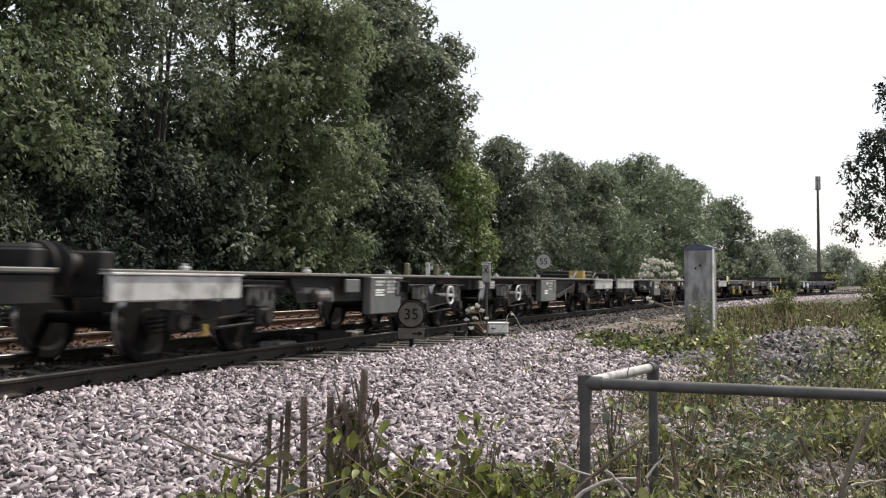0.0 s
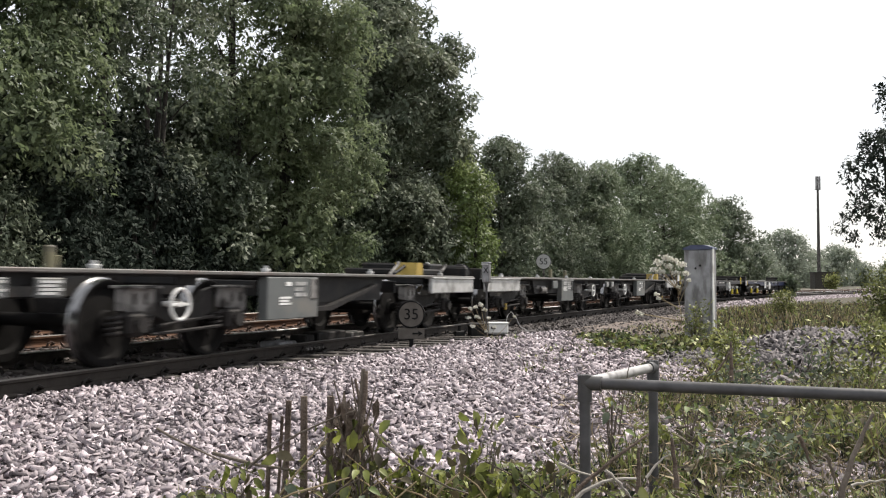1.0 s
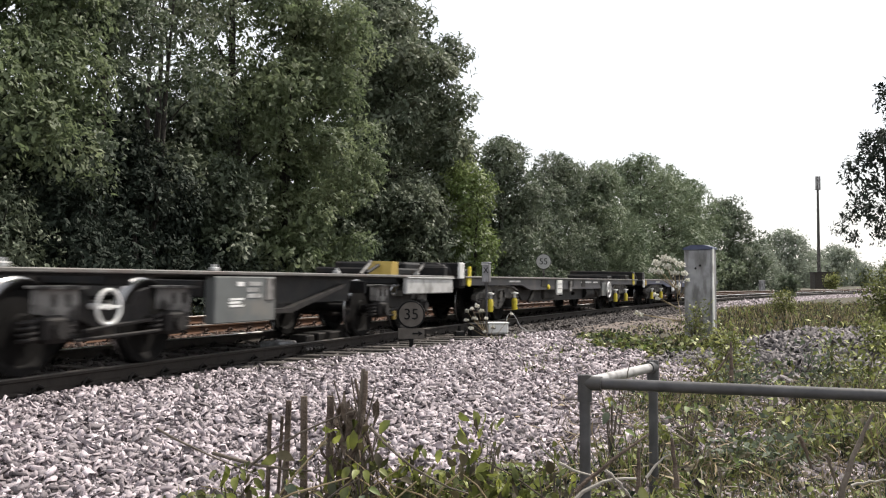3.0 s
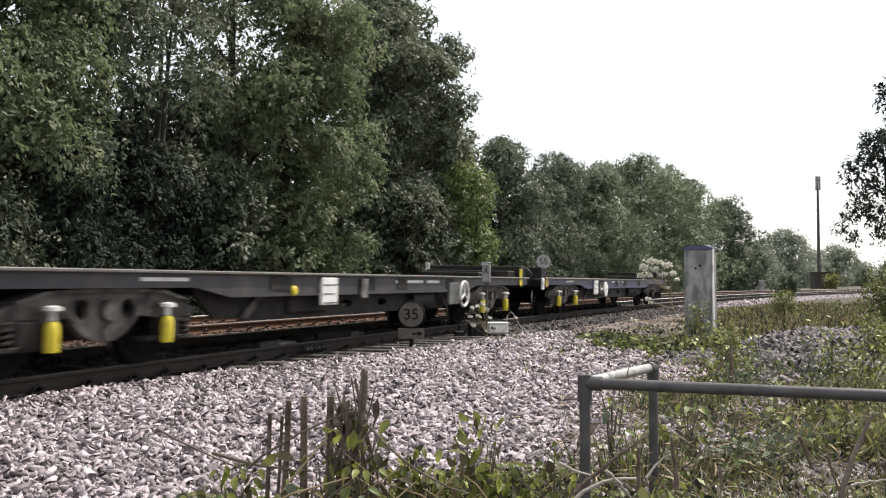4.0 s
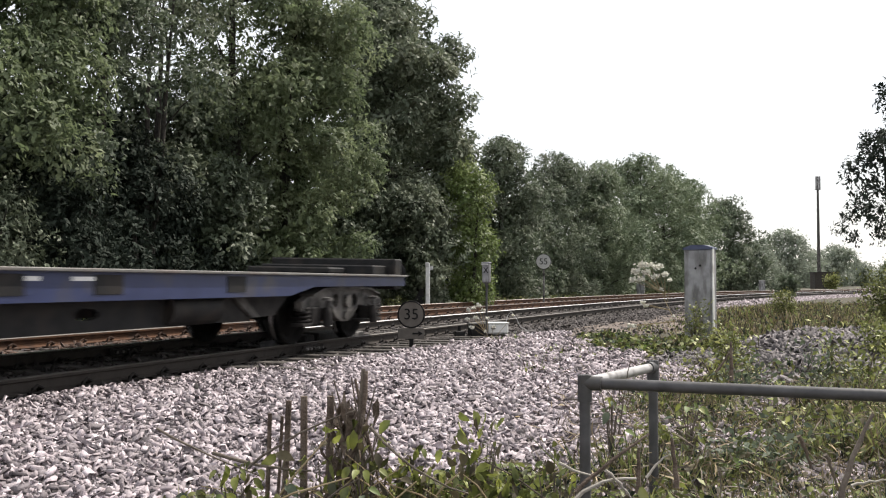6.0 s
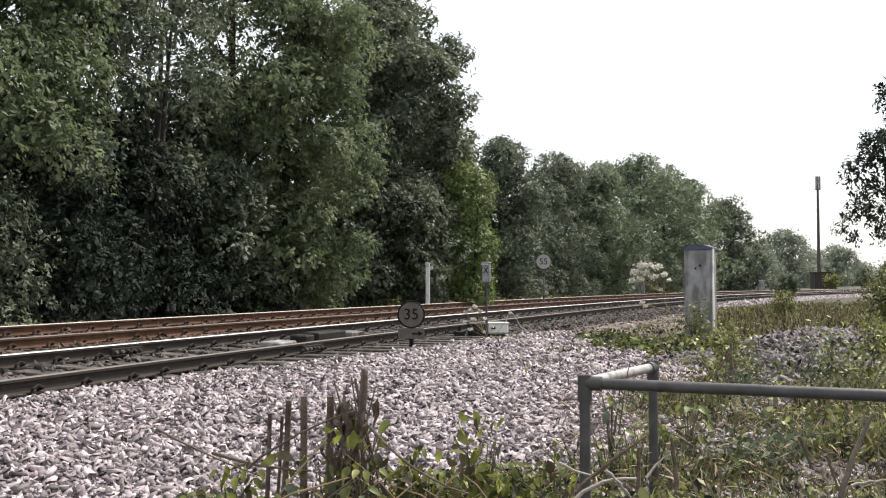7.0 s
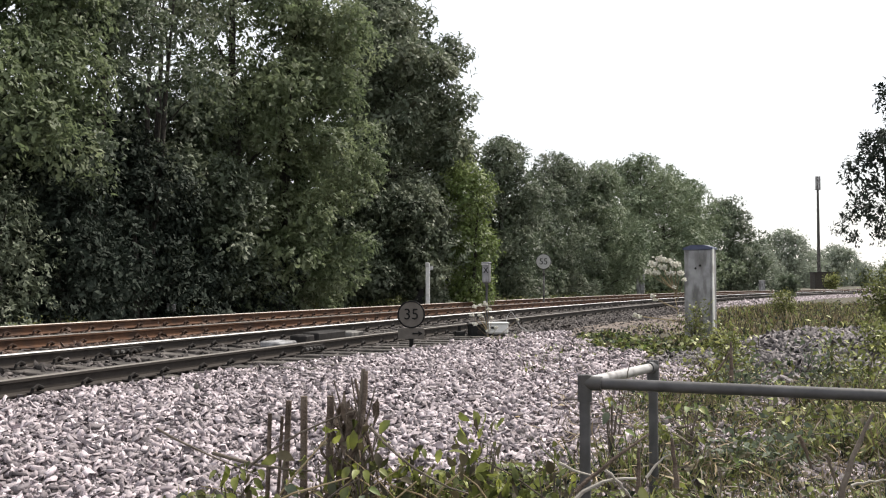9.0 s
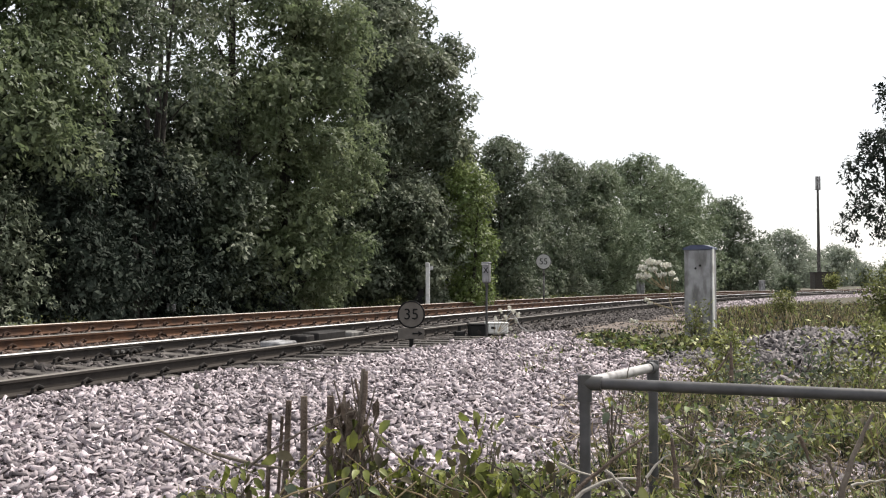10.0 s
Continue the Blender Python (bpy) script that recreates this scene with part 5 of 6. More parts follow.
def field(name, label, rng, n, where, tall, blade_w, leaf_n, leaf_size, mix, category="weeds"):
    """Rough growth: blades and leaves of three materials over a stretch of ground."""
    x, y = where(n)
    patch = 0.5 + 0.5 * np.sin(x * 2.3 + 1.7 * np.sin(y * 1.9)) * np.sin(y * 2.7 + x)
    z = np.maximum(ground_z(x, y), np.where(x < apron_edge(y), apron_z(x, y), -9)) - 0.02
    h = tall * (0.15 + 0.95 * patch ** 1.4) * (0.5 + 0.7 * rng.random(n))
    q1 = blades(rng, x, y, z, h, blade_w * (0.6 + 0.8 * rng.random(n)))
    i1 = rng.choice(3, n, p=mix)
    i1 = np.where(rng.random(n) < 0.3, rng.choice([4, 5], n), i1)
    x, y = where(leaf_n)
    patch = 0.5 + 0.5 * np.sin(x * 2.3 + 1.7 * np.sin(y * 1.9)) * np.sin(y * 2.7 + x)
    z = np.maximum(ground_z(x, y), np.where(x < apron_edge(y), apron_z(x, y), -9))
    size = leaf_size * (0.6 + 0.8 * rng.random(leaf_n))
    high = tall * 0.8 * (0.12 + 0.95 * patch ** 1.4)
    i2 = rng.choice([0, 1, 3, 4], leaf_n, p=[0.42, 0.16, 0.22, 0.2])
    # The darkest leaf tone paints shade into the gaps among the weeds.
    mats = [WEED, LEAF_FRESH, DRY, WITHERED, LEAF_SHADE, TWIG]
    if y.mean() < 9:
        c = np.stack([x + rng.normal(size=leaf_n) * 0.05, y + rng.normal(size=leaf_n) * 0.05, z + high * rng.random(leaf_n) ** 0.8], 1)
        nrm = unit(rng.normal(size=(leaf_n, 3)) * 0.55 + np.array([0, -0.2, 0.8]))
        me = leaf_mesh(name + "_leaves", c, np.cross(nrm, rng.normal(size=(leaf_n, 3))) + np.array([0, 0, -0.3]), nrm, size, size * (0.35 + 0.3 * rng.random(leaf_n)), mats, i2)
        tagged(new(name + "_leaves", me), "leaves of " + label, category, kind="stuff")
        ob = new(name, quads_mesh(name, q1, mats, i1))
    else:
        q2 = leaves_over(rng, x, y, z, high, size)
        ob = new(name, quads_mesh(name, np.concatenate([q1, q2]), mats, np.concatenate([i1, i2])))
    return tagged(ob, label, category, kind="stuff")


def box_area(rng, x0, x1, y0, y1, edge=None):
    def where(n):
        x, y = x0 + (x1 - x0) * rng.random(3 * n), y0 + (y1 - y0) * rng.random(3 * n)
        k = np.ones(3 * n, bool) if edge is None else edge(x, y)
        return x[k][:n] if k.sum() >= n else np.resize(x[k], n), y[k][:n] if k.sum() >= n else np.resize(y[k], n)
    return where


def build_weeds():
    rng = np.random.default_rng(23)
    field("front_weeds", "low tangle of weeds and dry stalks in front of the stones", rng, 5600, box_area(rng, -1.15, 1.3, 3.6, 5.3, lambda x, y: y < 4.62 + 0.35 * np.sin(3.1 * x + 1) + 0.12 * x), 0.25, 0.009, 7600, 0.048, [0.45, 0.15, 0.40])
    field("rail_weeds", "dense yellow-green weeds and straw round the handrail", rng, 22000,
          box_area(rng, 0.55, 4.6, 2.3, 8.6, lambda x, y: (x + 0.22 * rng.normal(size=len(x)) > 0.30 * y - 0.35 + 0.35 * np.sin(2.2 * y)) & (x < 0.56 * y + 0.5) & (np.sin(x * 3.1 + 2 * np.sin(1.7 * y)) * np.sin(y * 2.9 + x) > -0.45)), 0.36, 0.009, 9500, 0.045, [0.42, 0.2, 0.38])
    field("straw_patch", "bleached straw and dead grass below the handrail", rng, 1500, box_area(rng, 1.25, 2.4, 3.9, 5.2), 0.26, 0.006, 200, 0.04, [0.15, 0.0, 0.85])
    field("path_grass", "thin yellowing grass along the dirt path", rng, 900, box_area(rng, 2.4, 9.0, 18.0, 33.0, lambda x, y: (beyond_rail(x, y) < -3.0) & (x < 0.26 * y + 0.2)), 0.22, 0.03, 300, 0.08, [0.4, 0.2, 0.4], "grass")
    field("stray_weeds", "sparse wispy weeds rooted among the stones", rng, 420, box_area(rng, 0.9, 3.0, 10.5, 17.5, lambda x, y: np.sin(3 * x + y) * np.sin(2.3 * y) > 0.2), 0.22, 0.012, 260, 0.06, [0.45, 0.3, 0.25])
    field("heap_weeds", "weeds growing through the stone heap", rng, 2900, box_area(rng, 3.0, 9.0, 8.2, 15.5, lambda x, y: (x > 0.30 * y - 0.2) & ((np.minimum(((x - 5.0) / 1.1) ** 2, ((x - 6.8) / 1.2) ** 2) + ((y - 12.9) / 1.7) ** 2 > 1.0) | (rng.random(len(x)) < 0.06))), 0.36, 0.016, 3600, 0.08, [0.42, 0.16, 0.42])
    field("verge_plants", "strip of low fresh green plants", rng, 2500, box_area(rng, 2.6, 5.8, 14.6, 18.8, lambda x, y: (y > 14.4 + 0.55 * (x - 2.6)) & (y < 18.2 + 0.2 * x)), 0.30, 0.02, 9000, 0.10, [0.2, 0.75, 0.05])
    field("meadow", "yellowing long grass beside the line", rng, 26000, box_area(rng, 5.0, 20.0, 18.5, 46.0, lambda x, y: (x > 0.285 * y + 0.1) & (x < 0.55 * y) & (beyond_rail(x, y) < -3.2)), 0.40, 0.03, 3000, 0.12, [0.34, 0.06, 0.60], "grass")
    field("far_verge", "pale grass and low growth along the far track", rng, 24000, box_area(rng, -12, 34, 12, 80, lambda x, y: (beyond_rail(x, y) > np.where(y > 29, 6.3, 7.3)) & (beyond_rail(x, y) < 9.5) & (np.abs(x) < 0.52 * y + 1) & (x > 0.02 * y - 3 + 1.5 * rng.normal(size=len(x)))), 0.40, 0.03, 16000, 0.13, [0.5, 0.3, 0.2], "grass")
    make_bush(1605, 14.0, 0.95, 0.6, 4200, 61, 0.055, WEED)
    make_bush(1575, 12.0, 0.5, 0.5, 3000, 62, 0.055, WEED)
    make_bush(1385, 30.0, 0.95, 0.4, 2600, 63, 0.055, WEED)
    make_bush(1228, 17.3, 0.85, 0.34, 700, 64, 0.055, WEED)
    make_bush(1298, 11.8, 0.62, 0.3, 600, 65, 0.055, WEED)
    make_bush(1470, 120.0, 1.8, 1.2, 1600, 66, 0.3, WEED)
    make_bush(1392, 70.0, 1.9, 0.8, 1500, 67, 0.3, LEAF)
    make_bush(1275, 9.6, 0.62, 0.42, 500, 68, 0.055, WEED)
    make_bush(1345, 8.6, 0.4, 0.45, 350, 69, 0.055, LEAF)
    make_bush(1430, 9.4, 0.6, 0.5, 450, 70, 0.055, LEAF)
    make_bush(1520, 9.0, 0.75, 0.55, 900, 71, 0.055, WEED)
    make_bush(1190, 6.2, 0.3, 0.25, 500, 72, 0.055, WEED)
    make_bush(1330, 5.4, 0.32, 0.4, 700, 73, 0.055, LEAF)
    make_bush(1450, 5.6, 0.4, 0.45, 800, 74, 0.055, WEED)
    make_bush(1120, 4.4, 0.2, 0.3, 500, 75, 0.055, WEED)
    make_bush(1250, 4.0, 0.24, 0.35, 600, 76, 0.055, WEED)
    make_bush(1045, 3.75, 0.22, 0.22, 320, 82, 0.055, WEED)
    make_bush(1000, 3.9, 0.2, 0.25, 260, 83, 0.055, WEED)
    make_bush(1180, 3.6, 0.28, 0.22, 260, 84, 0.055, WEED)
    make_bush(45, 16.6, 0.42, 0.45, 700, 77, 0.055, WEED)
    make_bush(130, 18.6, 0.32, 0.4, 400, 78, 0.055, WEED)
    make_bush(340, 23.6, 0.4, 0.45, 450, 79, 0.055, WEED)
    make_bush(690, 32.0, 0.6, 0.6, 700, 80, 0.055, WEED)
    make_bush(560, 29.0, 0.5, 0.5, 500, 81, 0.055, WEED)


def make_bush(px, dep, h, r, n, seed, leaf, mat):
    """A straggly weed bush at a bearing and depth."""
    x, y = at_view(px, dep)
    rng = np.random.default_rng(seed)
    rr = random.Random(seed)
    t = thing("weed_bush", "straggly green bush of weeds on the verge", "bush", pose(x, y, base_z(x, y) - 0.03))
    q = []
    for i in range(9):
        a, f = rr.uniform(0, 6.28), rr.uniform(0.4, 1.0)
        tip = Vector((math.cos(a) * r * rr.uniform(0.3, 1), math.sin(a) * r * rr.uniform(0.3, 1), h * f))
        part("stem", Build().tube([(0, 0, 0), tip * 0.5 + Vector((0, 0, h * 0.12)), tip], [0.012 * h, 0.009 * h, 0.003], 5), TWIG, t)
        k = n // 9
        c = np.array([tuple(tip * u) for u in np.linspace(0.35, 1.05, k)]) + rng.normal(size=(k, 3)) * r * 0.22
        nrm = unit(rng.normal(size=(k, 3)) * 0.6 + np.array([0, 0, 0.7]))
        L = leaf * (0.6 + 0.8 * rng.random(k))
        q.append(leaf_quads(c, np.cross(nrm, rng.normal(size=(k, 3))) + np.array([0, 0, -0.3]), nrm, L, L * 0.5))
    part("foliage", quads_mesh("foliage", np.concatenate(q), mat), None, t)


build_weeds()


def litter():
    """Dead twigs and straw lying over the weeds."""
    rng = np.random.default_rng(31)
    n = 4200
    y = 2.6 + 6.5 * rng.random(n)
    x = (0.12 + 0.42 * rng.random(n)) * y + rng.normal(size=n) * 0.1
    z = np.maximum(ground_z(x, y), np.where(x < apron_edge(y), apron_z(x, y), -9)) + 0.02 + 0.28 * rng.random(n) ** 1.6
    d = unit(np.stack([rng.normal(size=n), rng.normal(size=n), rng.normal(size=n) * 0.55 + 0.2], 1))
    L = 0.04 + 0.16 * rng.random(n) ** 2
    q = leaf_quads(np.stack([x, y, z], 1), d, unit(rng.normal(size=(n, 3)) + np.array([0, -0.6, 0.6])), L, 0.005 + 0.007 * rng.random(n))
    ob = new("straw_litter", quads_mesh("straw_litter", q, [DRY, TWIG], rng.choice(2, n, p=[0.35, 0.65])))
    tagged(ob, "dry straw and dead twigs caught in the weeds", "dead stems", kind="stuff")
    n = 900
    s = rng.random(n)
    x, y = 2.6 + 8.0 * s + rng.normal(size=n) * 0.7, 18.4 + 18.0 * s + rng.normal(size=n) * 0.9
    size = np.clip(rng.normal(0.05, 0.016, n), 0.025, 0.09)
    ob = new("path_stones", stone_mesh("path_stones", np.stack([x, y, ground_z(x, y) + 0.05], 1), size, DARK_STONE, rng))
    tagged(ob, "scattered dark stones on the dirt path", "gravel", kind="stuff")


litter()


def cane(x0, z0, x1, z1, bow, depth, r, mat):
    """A dead cane from (x0, z0) to (x1, z1) at a depth, bowed sideways and tapered."""
    a, b = Vector((x0, depth, z0)), Vector((x1, depth + 0.04, z1))
    side = Vector((z0 - z1, 0, x1 - x0)).normalized()
    t = thing("dead_cane", "long bent dead bramble cane over the weeds", "dead stem", pose(*a), group="dead canes")
    pts = [(b - a) * f + side * (bow * 4 * f * (1 - f) + 0.0025 * math.sin(17 * f + x0 * 9)) for f in (0, 0.17, 0.34, 0.5, 0.67, 0.84, 1)]
    part("cane", Build().tube(pts, [r * (1 - 0.5 * k / 6) for k in range(7)], 7), mat, t)


def cut_stems():
    """Sawn-off stalks and dead stems before the stones."""
    rr = random.Random(5)
    for px, top, w in ((474, 730, 8), (491, 735, 6), (503, 708, 11), (540, 700, 13), (583, 700, 14)):
        dep = 4.35 + rr.uniform(-0.08, 0.08)
        x, y = at_view(px, dep)
        z1 = 0.879 - (top - 501) / 1668 * dep
        r = w / 1668 * dep / 2
        t = thing("cut_stalk", "sawn-off brown woody stalk", "stalk", pose(x, y, -0.24), group="cut stalks")
        lean = rr.uniform(-0.03, 0.03)
        part("stem", Build().tube([(0, 0, 0), (lean * 0.6, 0, (z1 + 0.24) * 0.5), (lean, 0, z1 + 0.24)], [r * 1.1, r, r * 0.95], 9), STALK, t)
    t = thing("dead_weed", "withered grey-brown weed clump with drooping leaves", "dead plant", pose(*at_view(632, 4.3), -0.22))
    for i in range(13):
        a = rr.uniform(-0.09, 0.09)
        top = rr.uniform(0.35, 0.72)
        bend = rr.uniform(-0.12, 0.12)
        part("stem", Build().tube([(a, rr.uniform(-0.06, 0.06), 0), (a * 0.5 + bend * 0.4, 0, top * 0.55), (a * 0.3 + bend, rr.uniform(-0.05, 0.05), top)], [0.008, 0.006, 0.003], 6), TWIG, t)
    part("stem", Build().tube([(-0.03, 0, 0), (0.01, 0, 0.4), (0.03, 0, 0.71)], [0.018, 0.014, 0.009], 8), TWIG, t)
    rng = np.random.default_rng(9)
    c = np.stack([rng.normal(size=170) * 0.05 - 0.03, rng.normal(size=170) * 0.05, 0.05 + 0.5 * rng.random(170)], 1)
    part("withered_leaves", quads_mesh("withered_leaves", leaf_quads(c, rng.normal(size=(170, 3)) * 0.35 + np.array([0, 0, -1.0]), unit(rng.normal(size=(170, 3))), 0.06 + 0.10 * rng.random(170), 0.014 + 0.022 * rng.random(170)), STALK), None, t)
    # long bent canes lying over the weeds
    cane(-0.87, 0.06, -0.39, 0.31, 0.026, 4.20, 0.007, TWIG)
    cane(-0.32, 0.25, 0.11, -0.05, -0.039, 4.15, 0.007, TWIG)
    cane(-1.02, 0.13, -0.59, 0.04, -0.016, 4.20, 0.009, TWIG)
    cane(-1.30, 0.22, -0.81, -0.01, -0.011, 4.30, 0.006, TWIG)
    cane(-0.53, -0.10, -0.35, 0.48, -0.055, 4.25, 0.018, STALK)
    cane(-0.35, 0.25, -0.28, -0.09, 0.010, 4.20, 0.007, STALK)
    cane(-0.42, 0.31, -0.58, -0.12, 0.035, 4.30, 0.012, STALK)
    cane(-0.37, -0.10, -0.40, 0.44, -0.015, 4.30, 0.012, STALK)
    cane(0.50, 0.09, 0.79, 0.30, 0.007, 3.60, 0.009, STALK)
    cane(0.48, 0.08, 0.72, 0.15, 0.029, 3.50, 0.0085, BLEACHED)
    cane(0.60, 0.19, 0.70, 0.08, 0.005, 3.50, 0.006, BLEACHED)
    cane(0.76, 0.15, 0.85, 0.23, 0.007, 3.55, 0.006, BLEACHED)
    cane(0.44, 0.20, 0.60, 0.14, -0.011, 3.60, 0.006, BLEACHED)
    cane(1.25, 0.18, 1.38, 0.46, 0.012, 3.00, 0.011, TWIG)
    cane(1.25, 0.32, 1.30, 0.21, 0.003, 3.10, 0.007, TWIG)
    cane(1.33, 0.22, 1.47, 0.23, 0.002, 3.10, 0.005, BLEACHED)
    cane(0.74, 0.24, 0.80, 0.55, 0.002, 4.00, 0.004, TWIG)
    cane(2.45, 0.08, 2.61, 0.30, -0.008, 8.50, 0.014, STALK)
    cane(2.59, 0.01, 2.60, 0.35, -0.000, 8.50, 0.02, STALK)
    cane(0.91, 0.08, 0.90, 0.27, -0.002, 3.70, 0.012, STALK)
    cane(0.78, 0.04, 0.79, 0.21, -0.001, 3.80, 0.012, STALK)
    cane(1.35, 0.30, 1.41, 0.17, 0.005, 3.60, 0.009, STALK)
    # short broken canes strewn through the tangle
    for i in range(46):
        px = rr.choice((rr.uniform(390, 720), rr.uniform(560, 1010)))
        x, y = at_view(px, rr.uniform(3.95, 4.5))
        a, up, ln = rr.uniform(-0.6, 0.6) + rr.choice((0, math.pi)), rr.uniform(-0.1, 0.9), rr.uniform(0.15, 0.5)
        t = thing("dead_cane", "short broken dead cane in the weeds", "dead stem", pose(x, y, -0.19 + 0.1 * rr.random()), group="dead canes")
        tip = Vector((math.cos(a) * math.cos(up), 0.3 * math.sin(a), math.sin(up))) * ln
        r = rr.uniform(0.0025, 0.006)
        part("cane", Build().tube([(0, 0, 0), tip * 0.5 + Vector((0, 0, 0.02)), tip], [r, r * 0.9, r * 0.5], 6), rr.choice((DRY, DRY, TWIG)), t)
    # leafy plants standing up from the tangle
    for px, dep, h, n, seed in ((842, 4.4, 0.30, 64, 1), (718, 4.3, 0.10, 36, 2), (745, 4.35, 0.16, 40, 3), (790, 4.3, 0.06, 36, 11), (870, 4.3, 0.05, 36, 12), (590, 4.2, 0.30, 30, 4), (540, 4.15, 0.16, 24, 5), (905, 4.3, 0.08, 24, 6), (430, 4.1, 0.16, 24, 7), (660, 4.2, 0.30, 36, 8), (980, 4.2, 0.2, 26, 9), (1160, 3.3, 0.26, 30, 10)):
        rng = np.random.default_rng(100 + seed)
        x, y = at_view(px, dep)
        t = thing("leafy_weed", "upright weed with broad yellow-green leaves", "weed", pose(x, y, -0.23), group="leafy weeds")
        n *= 2
        for i in range(5):
            a = rng.uniform(-0.07, 0.07, 2)
            part("stem", Build().tube([(a[0] * 0.3, a[1] * 0.3, 0), (a[0], a[1], h * 0.6), (a[0] * 1.4, a[1] * 1.4, h + 0.06)], [0.006, 0.005, 0.002], 5), TWIG, t)
        c = np.stack([rng.normal(size=n) * 0.055, rng.normal(size=n) * 0.05, 0.06 + (h + 0.12) * rng.random(n) ** 1.2], 1)
        L = 0.02 + 0.075 * rng.random(n) ** 1.5
        part("leaves", leaf_mesh("leaves", c, rng.normal(size=(n, 3)) * 0.6 + np.array([0, 0, -0.8]), unit(rng.normal(size=(n, 3)) * 0.8 + np.array([0, -0.4, 0.4])), L, L * (0.22 + 0.4 * rng.random(n)), [WEED_LIME, WEED, WITHERED], rng.choice(3, n, p=[0.45, 0.3, 0.25])), None, t)

    for px, dep, h, n, seed in ((412, 4.15, 0.26, 12, 1), (492, 4.1, 0.22, 12, 2), (640, 4.05, 0.30, 14, 3), (705, 4.1, 0.14, 10, 4), (1145, 3.45, 0.22, 14, 5), (1340, 3.3, 0.2, 14, 6), (1432, 3.2, 0.22, 12, 7), (925, 4.2, 0.12, 10, 8), (1215, 5.4, 0.42, 16, 9), (1080, 5.2, 0.5, 12, 10)):
        rng = np.random.default_rng(200 + seed)
        t = thing("broad_leaf_weed", "drooping broad-leaved green weed in the tangle", "weed", pose(*at_view(px, dep), -0.23), group="broad-leaved weeds")
        for i in range(n):
            a, up = rng.uniform(0, 6.28), h * rng.uniform(0.5, 1.15)
            tip = Vector((math.cos(a) * rng.uniform(0.03, 0.12), math.sin(a) * rng.uniform(0.03, 0.12), up))
            part("stem", Build().tube([(0, 0, 0), (tip.x * 0.4, tip.y * 0.4, up * 0.7), tip], [0.004, 0.003, 0.002], 5), TWIG, t)
            L = rng.uniform(0.035, 0.085)
            out = np.array([[math.cos(a), math.sin(a), rng.uniform(-1.6, -0.1)]])
            part("leaf", leaf_mesh("leaf", np.array([tuple(tip)]) + unit(out) * L * 0.45, out, np.array([[-math.cos(a) * 0.2, -0.5, 0.8]]), np.array([L]), np.array([L * rng.uniform(0.4, 0.6)]),
                                   (LEAF_FRESH, WEED, WEED_LIME, LEAF)[int(rng.integers(4))]), None, t)


cut_stems()


# ---- blossoming plants that sway in the train's wind ----
def blossom_plant(x, y, z, heads, label, seed, stem_r=0.008):
    rng = np.random.default_rng(seed)
    t = thing("blossom_plant", label, "flowering plant", pose(x, y, z))
    b, quads = Build(), []
    trunk = [h for h in heads]
    for hx, hz, r, root in trunk:
        rx, rz = root
        b.tube([(rx, 0, rz), (rx * 0.4 + hx * 0.6, 0.02, rz * 0.45 + hz * 0.55), (hx, 0, hz)], [stem_r, stem_r * 0.7, stem_r * 0.4], 6)
        n = int(70 * (r / 0.1) ** 1.3)
        c = np.array([hx, 0, hz]) + rng.normal(size=(n, 3)) * r * 0.34 * np.array([1.3, 1, 0.7])
        L = 0.035 + 0.035 * rng.random(n)
        quads.append(leaf_quads(c, rng.normal(size=(n, 3)), unit(rng.normal(size=(n, 3)) + np.array([0, 0, 0.5])), L, L * 0.7))
    part("stem", b, DRY, t)
    part("blossom", quads_mesh("blossom", np.concatenate(quads), PETAL), None, t, "cream-white flower heads")
    return t


bx, by = at_view(1200, 16.6)
TALL_PLANT = blossom_plant(bx, by, -0.24, [(-0.02, 0.55, 0.03, (0.0, 0.0)), (-0.16, 1.05, 0.05, (-0.02, 0.52)), (-0.42, 1.52, 0.10, (-0.16, 1.0)), (-0.55, 1.42, 0.09, (-0.16, 1.0)), (-0.62, 1.28, 0.08, (-0.16, 1.0)),
    (-0.28, 1.50, 0.09, (-0.16, 1.0)), (-0.36, 1.38, 0.10, (-0.16, 1.0)), (-0.14, 1.44, 0.09, (-0.1, 0.9)), (-0.05, 1.30, 0.08, (-0.1, 0.9)), (-0.22, 1.28, 0.09, (-0.1, 0.9)), (-0.48, 1.28, 0.08, (-0.16, 1.0)),
    (0.02, 1.18, 0.05, (-0.08, 0.8)), (-0.52, 0.86, 0.05, (-0.05, 0.66)), (-0.46, 0.80, 0.04, (-0.05, 0.66)), (-0.80, 0.50, 0.06, (-0.02, 0.45)), (-0.72, 0.48, 0.05, (-0.02, 0.45))],
    "tall weed with cream-white flower heads swaying beside the case", 71)
bx, by = at_view(868, 17.9)
LOW_PLANT = blossom_plant(bx, by, -0.25, [(-0.1, 0.22, 0.04, (0, 0)), (-0.42, 0.62, 0.045, (-0.1, 0.2)), (-0.32, 0.66, 0.05, (-0.1, 0.2)), (-0.22, 0.70, 0.06, (-0.1, 0.2)), (-0.14, 0.62, 0.05, (-0.08, 0.2)), (-0.45, 0.45, 0.04, (-0.1, 0.2)),
    (-0.28, 0.48, 0.05, (-0.1, 0.2)), (-0.36, 0.30, 0.05, (-0.05, 0.1)), (-0.06, 0.46, 0.04, (-0.05, 0.2)), (0.06, 0.30, 0.04, (0, 0.1)), (0.42, 0.52, 0.03, (0.1, 0.12))],
    "low straggling weed with white flower heads beside the signal", 72, 0.006)


